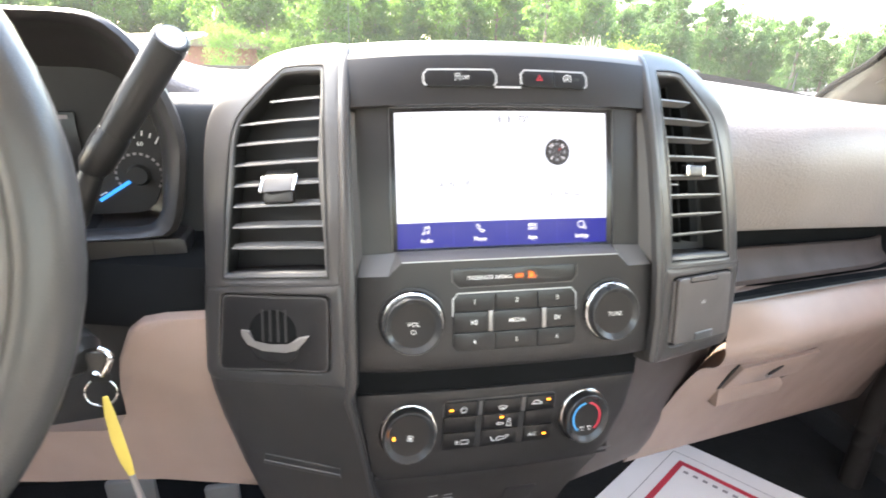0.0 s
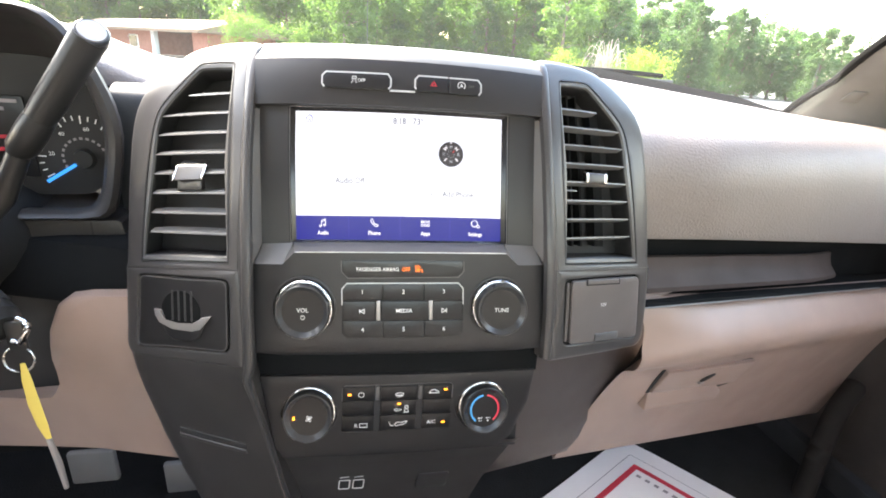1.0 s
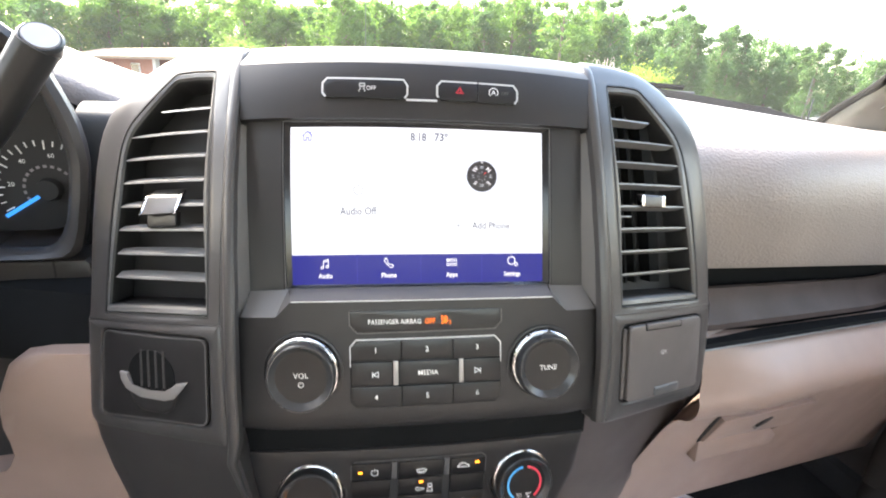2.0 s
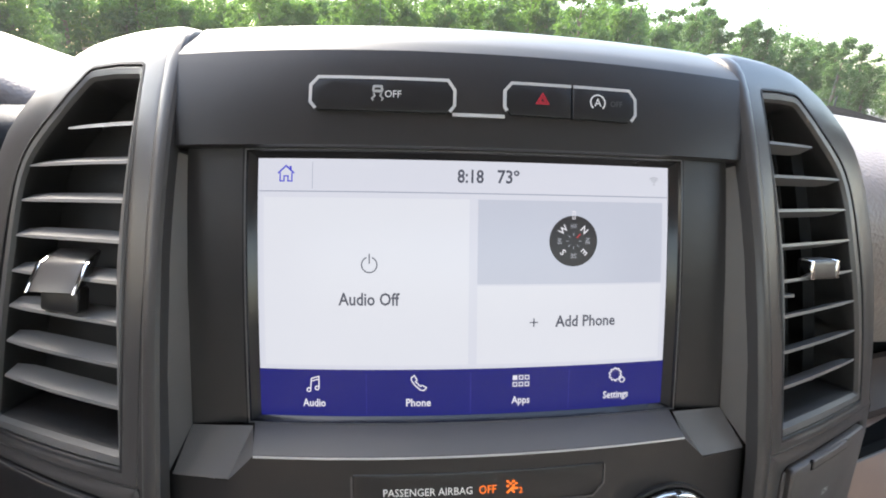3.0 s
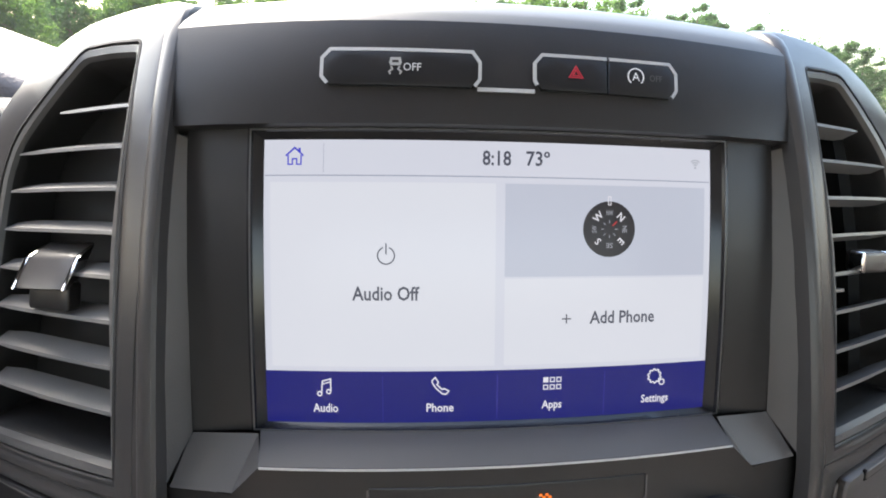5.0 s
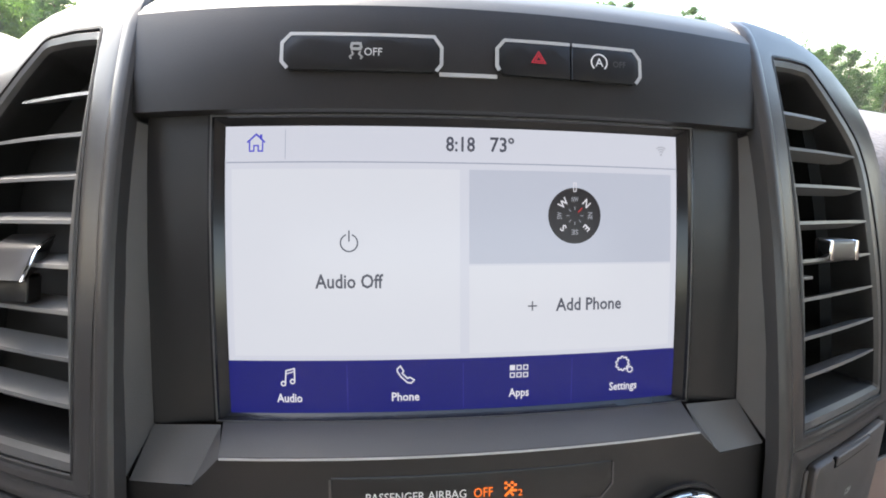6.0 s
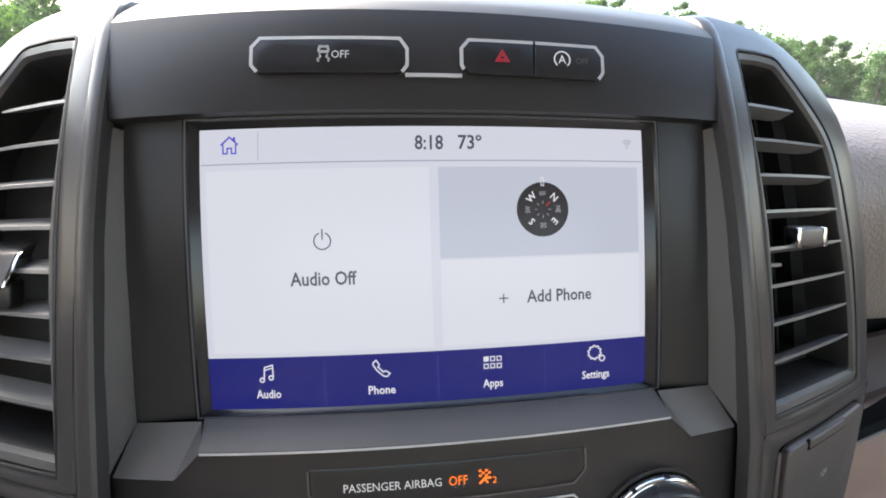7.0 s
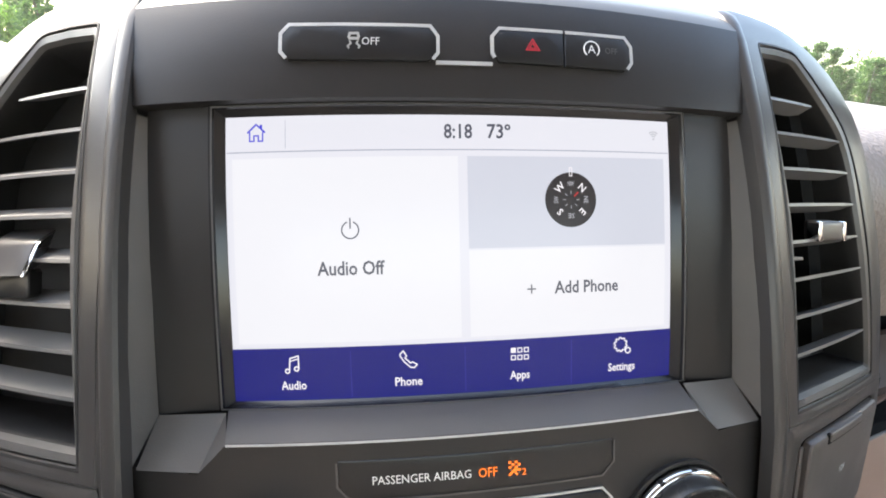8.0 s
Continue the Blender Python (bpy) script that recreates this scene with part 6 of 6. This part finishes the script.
part("blade", tube([(0.36, 0.72, 1.522), (0.518, 0.70, 1.523), (0.60, 0.69, 1.523), (0.690, 0.68, 1.520)], 0.0055, 8), MATT, wiper)
part("arm", block(0.612, 0.664, 1.503, 0.712, 0.69, 1.513, 0.003), TRIM, wiper, "dusty grey arm cover")


def leaf_cloud(rng, lobes, per, size):
    """Many small leaf blades round lobes (x, y, z, r, flat)."""
    V, F = [], []
    for x, y, z, r, fl in lobes:
        d = rng.normal(size=(per, 3))
        d /= np.linalg.norm(d, axis=1)[:, None]
        p = d * (r * np.abs(rng.normal(size=per))[:, None] * 0.80) * np.array([1, 1, fl]) + np.array([x, y, z])
        a = rng.normal(size=(per, 3))
        b = rng.normal(size=(per, 3))
        a /= np.linalg.norm(a, axis=1)[:, None]
        b = np.cross(a, b)
        b /= np.linalg.norm(b, axis=1)[:, None] + 1e-9
        s = size * (0.6 + 0.8 * rng.random(per))[:, None]
        k = len(V)
        q = np.stack([p - a * s, p + b * s * 0.8, p + a * s], 1).reshape(-1, 3)
        V += q.tolist()
        F += [(k + 3 * i, k + 3 * i + 1, k + 3 * i + 2) for i in range(per)]
    return V, F


def mesh_of(name, V, F, mat):
    me = bpy.data.meshes.new(name)
    me.from_pydata(V, [], F)
    me.materials.append(mat)
    return me


def tree(kind, seed, h, label):
    rng = np.random.default_rng(seed)
    root = thing("tree", (0, 0, 0), label, "tree", "trees behind the lot")
    lobes, limbs = [], []
    if kind == "pine":
        for k in range(72):
            z = h * (0.06 + 0.92 * rng.random())
            r = h * 0.19 * (1.12 - z / h) + 0.35
            a = rng.random() * 6.28
            lobes.append((r * math.cos(a) * rng.random() * 1.3, r * math.sin(a) * rng.random() * 1.3, z, 0.36 + 0.34 * rng.random() * r, 0.7))
    else:
        for k in range(64):
            a, t = rng.random() * 6.28, rng.random()
            r = h * 0.36 * math.sqrt(rng.random()) * (1 - 0.5 * abs(t - 0.35))
            lobes.append((r * math.cos(a), r * math.sin(a), h * (0.08 + 0.86 * t), h * (0.045 + 0.05 * rng.random()), 0.75))
    V, F = leaf_cloud(rng, lobes, 210, 0.12 if kind == "pine" else 0.13)
    crown = new("crown", mesh_of("crown", V, F, LEAF[1] if kind == "pine" else LEAF[0]))
    crown.parent = root
    trunk = tube([(0, 0, 0), (0.05, 0.03, h * 0.3), (-0.04, 0.05, h * 0.65), (0, 0, h * 0.95)], [0.02 * h, 0.016 * h, 0.010 * h, 0.002 * h], 8)
    for x, y, z, r, fl in lobes[::4]:
        tube([(0, 0, z * 0.85), (x * 0.5, y * 0.5, z * 0.94), (x, y, z)], [0.006 * h, 0.004 * h, 0.0015 * h], 5, bm=trunk)
    part("trunk", trunk, BARK, root)
    return root


rng = np.random.default_rng(5)
kinds = [tree("pine", 1, 10, "tall olive-green pine with soft dense needles"), tree("leafy", 2, 8, "full green broadleaf tree"), tree("pine", 3, 10, "tall olive-green pine with soft dense needles"), tree("leafy", 4, 8, "full green broadleaf tree")]
TOP = [(-75, 6.5), (-38, 8.2), (-33, 7.0), (-31, 5.0), (-29.6, 5.0), (-28.6, 8.8), (-25.2, 8.8), (-24.4, 5.0), (-22.6, 5.0), (-21.6, 7.6), (-20, 7.6), (-16.5, 6.6), (-15, 6.0), (-13, 8), (-8, 7.5), (2, 8.5), (8, 7.6), (12, 8.8), (22, 9.2), (29, 8.8), (33, 8.2), (36, 8.2), (37.5, 7.0), (39, 6.6), (42.5, 6.6), (44, 5.8), (46, 5.4), (48, 4.9), (50, 4.7), (53, 4.5), (75, 4.5)]
for k in range(130):
    az = -62 + 124 * (k + 0.5) / 130 + rng.normal() * 0.5
    dist = 44 + 22 * rng.random() if az < 30 else 60 + 30 * rng.random()
    if -27 < az < -10.5:
        dist += 30
    hh = 1.5 + dist * math.tan(radians(lerp(TOP, az))) * (0.80 + 0.28 * rng.random())
    j = int(rng.integers(4))
    if az > 30:
        j = 2 * int(rng.integers(2))
    src, base_h = kinds[j], (10, 8, 10, 8)[j]
    sc = hh / base_h
    m = Matrix.Translation((dist * math.sin(radians(az)), dist * math.cos(radians(az)), 0)) @ Matrix.Rotation(rng.random() * 6.28, 4, "Z") @ Matrix.Diagonal((max(sc, 0.75), max(sc, 0.75), sc, 1))
    t = copy_thing(src, m)
    t.scale = (max(sc, 0.75), max(sc, 0.75), sc)
for k, src in enumerate(kinds):
    src.location = (-60 - 9 * k, 55, 0)
lob = []
for k in range(420):
    az = -65 + 130 * rng.random()
    dist = 72 + 26 * rng.random()
    top = 1.5 + dist * math.tan(radians(lerp(TOP, az))) * 0.86
    lob.append((dist * math.sin(radians(az)), dist * math.cos(radians(az)), top * (0.05 + 0.9 * rng.random()), 2.2, 0.9))
V, F = leaf_cloud(rng, lob, 420, 0.24)
tagged(new("far_woods", mesh_of("far_woods", V, F, LEAF[1])), "dense green woods behind the trees", "woods", kind="stuff")
for az, dist, r, up, j in ((24.6, 30, 1.3, 1.6, 2), (32.0, 30, 1.6, 1.45, 2), (-9.6, 41, 1.75, 1.8, 3), (-4.5, 44, 1.7, 1.7, 3)):
    lobes = [(dist * math.sin(radians(az)) + rng.normal() * r * 0.42, dist * math.cos(radians(az)) + rng.normal() * r * 0.3, r * (0.2 + up * rng.random()), r * 0.42, 0.9) for _ in range(26)]
    V, F = leaf_cloud(rng, lobes, 420, 0.065)
    tagged(new("bush", mesh_of("bush", V, F, LEAF[j])), "bright yellow-green bush beside the lot" if j == 2 else "tall light green bush beside the house", "bush", "bushes by the lot")
bm = bmesh.new()
for k in range(60):
    a = rng.random() * 6.28
    x0, y0 = 29.5 * math.sin(radians(28.9)), 29.5 * math.cos(radians(28.9))
    h, out = 1.7 + 1.7 * rng.random(), 0.5 + 0.9 * rng.random()
    path = [(0.05, 0.0), (0.15 * out, 0.45 * h), (0.4 * out, 0.85 * h), (0.75 * out, h), (1.0 * out, 0.8 * h), (1.1 * out, 0.5 * h)]
    tube(smooth_line([(x0 + d * math.cos(a), y0 + d * math.sin(a) * 0.7, z) for d, z in path], 3), [0.026 - 0.0014 * q for q in range(16)], 4, bm=bm)
part("dead_tree", bm, DEADWOOD, None, "small bare tree with pale drooping twigs", category="tree")
for az, dist, hgt, r, mat in ((47.3, 45, 3.3, 0.024, TRIM), (51.6, 45, 4.0, 0.022, TRIM), (2.8, 40, 9, 0.026, TRIM), (47.75, 45, 1.85, 0.07, RUBBER)):
    pole = thing("pole", (dist * math.sin(radians(az)), dist * math.cos(radians(az)), 0), "thin %s pole beside the lot" % ("pale" if hgt > 2 else "short dark"), "pole")
    p = Vector(pole.location)
    part("shaft", tube([p, p + Vector((0, 0, hgt))], [r, r * 0.7], 8), mat, pole)

house = thing("house", (-14, 47, 0), "low red-brick house with a tan roof and a carport", "house")
hm = Matrix.Translation((-10.0, 42.8, 0)) @ Matrix.Rotation(radians(-49), 4, "Z")


def hpart(name, bm, mat, owner=None, label=""):
    bm.transform(hm)
    return part(name, bm, mat, owner or house, label)


hpart("wall", block(-2.3, 0, 0, 0, 6, 2.4), BRICK)
hpart("wall", block(-28, 0, 0, -9.3, 6, 2.4), BRICK)
hpart("back_wall", block(-9.3, 5.4, 0, -2.3, 5.6, 2.4), BARK)
hpart("post", block(-9.3, -0.1, 0, -8.8, 0.3, 2.4, 0.02), WHITE)
bm = loft(bmesh.new(), [[(x, -0.9, 2.35), (x, -0.9, 2.55), (x, 3.0, 3.55), (x, 6.9, 2.55), (x, 6.9, 2.35)] for x in (-28.6, 0.6)], closed=True, cap=True)
hpart("roof", bm, ROOF)
hpart("fascia_board", block(-28.6, -0.95, 2.33, 0.6, -0.9, 2.54), ROOF)
for x in (-13, -19, -24):
    w = hpart("window", block(x - 0.9, -0.06, 0.9, x + 0.9, 0.02, 2.0, 0.02), WHITE)
    hpart("pane", block(x - 0.8, -0.075, 0.98, x + 0.8, -0.06, 1.92), GLOSSBLACK, w)
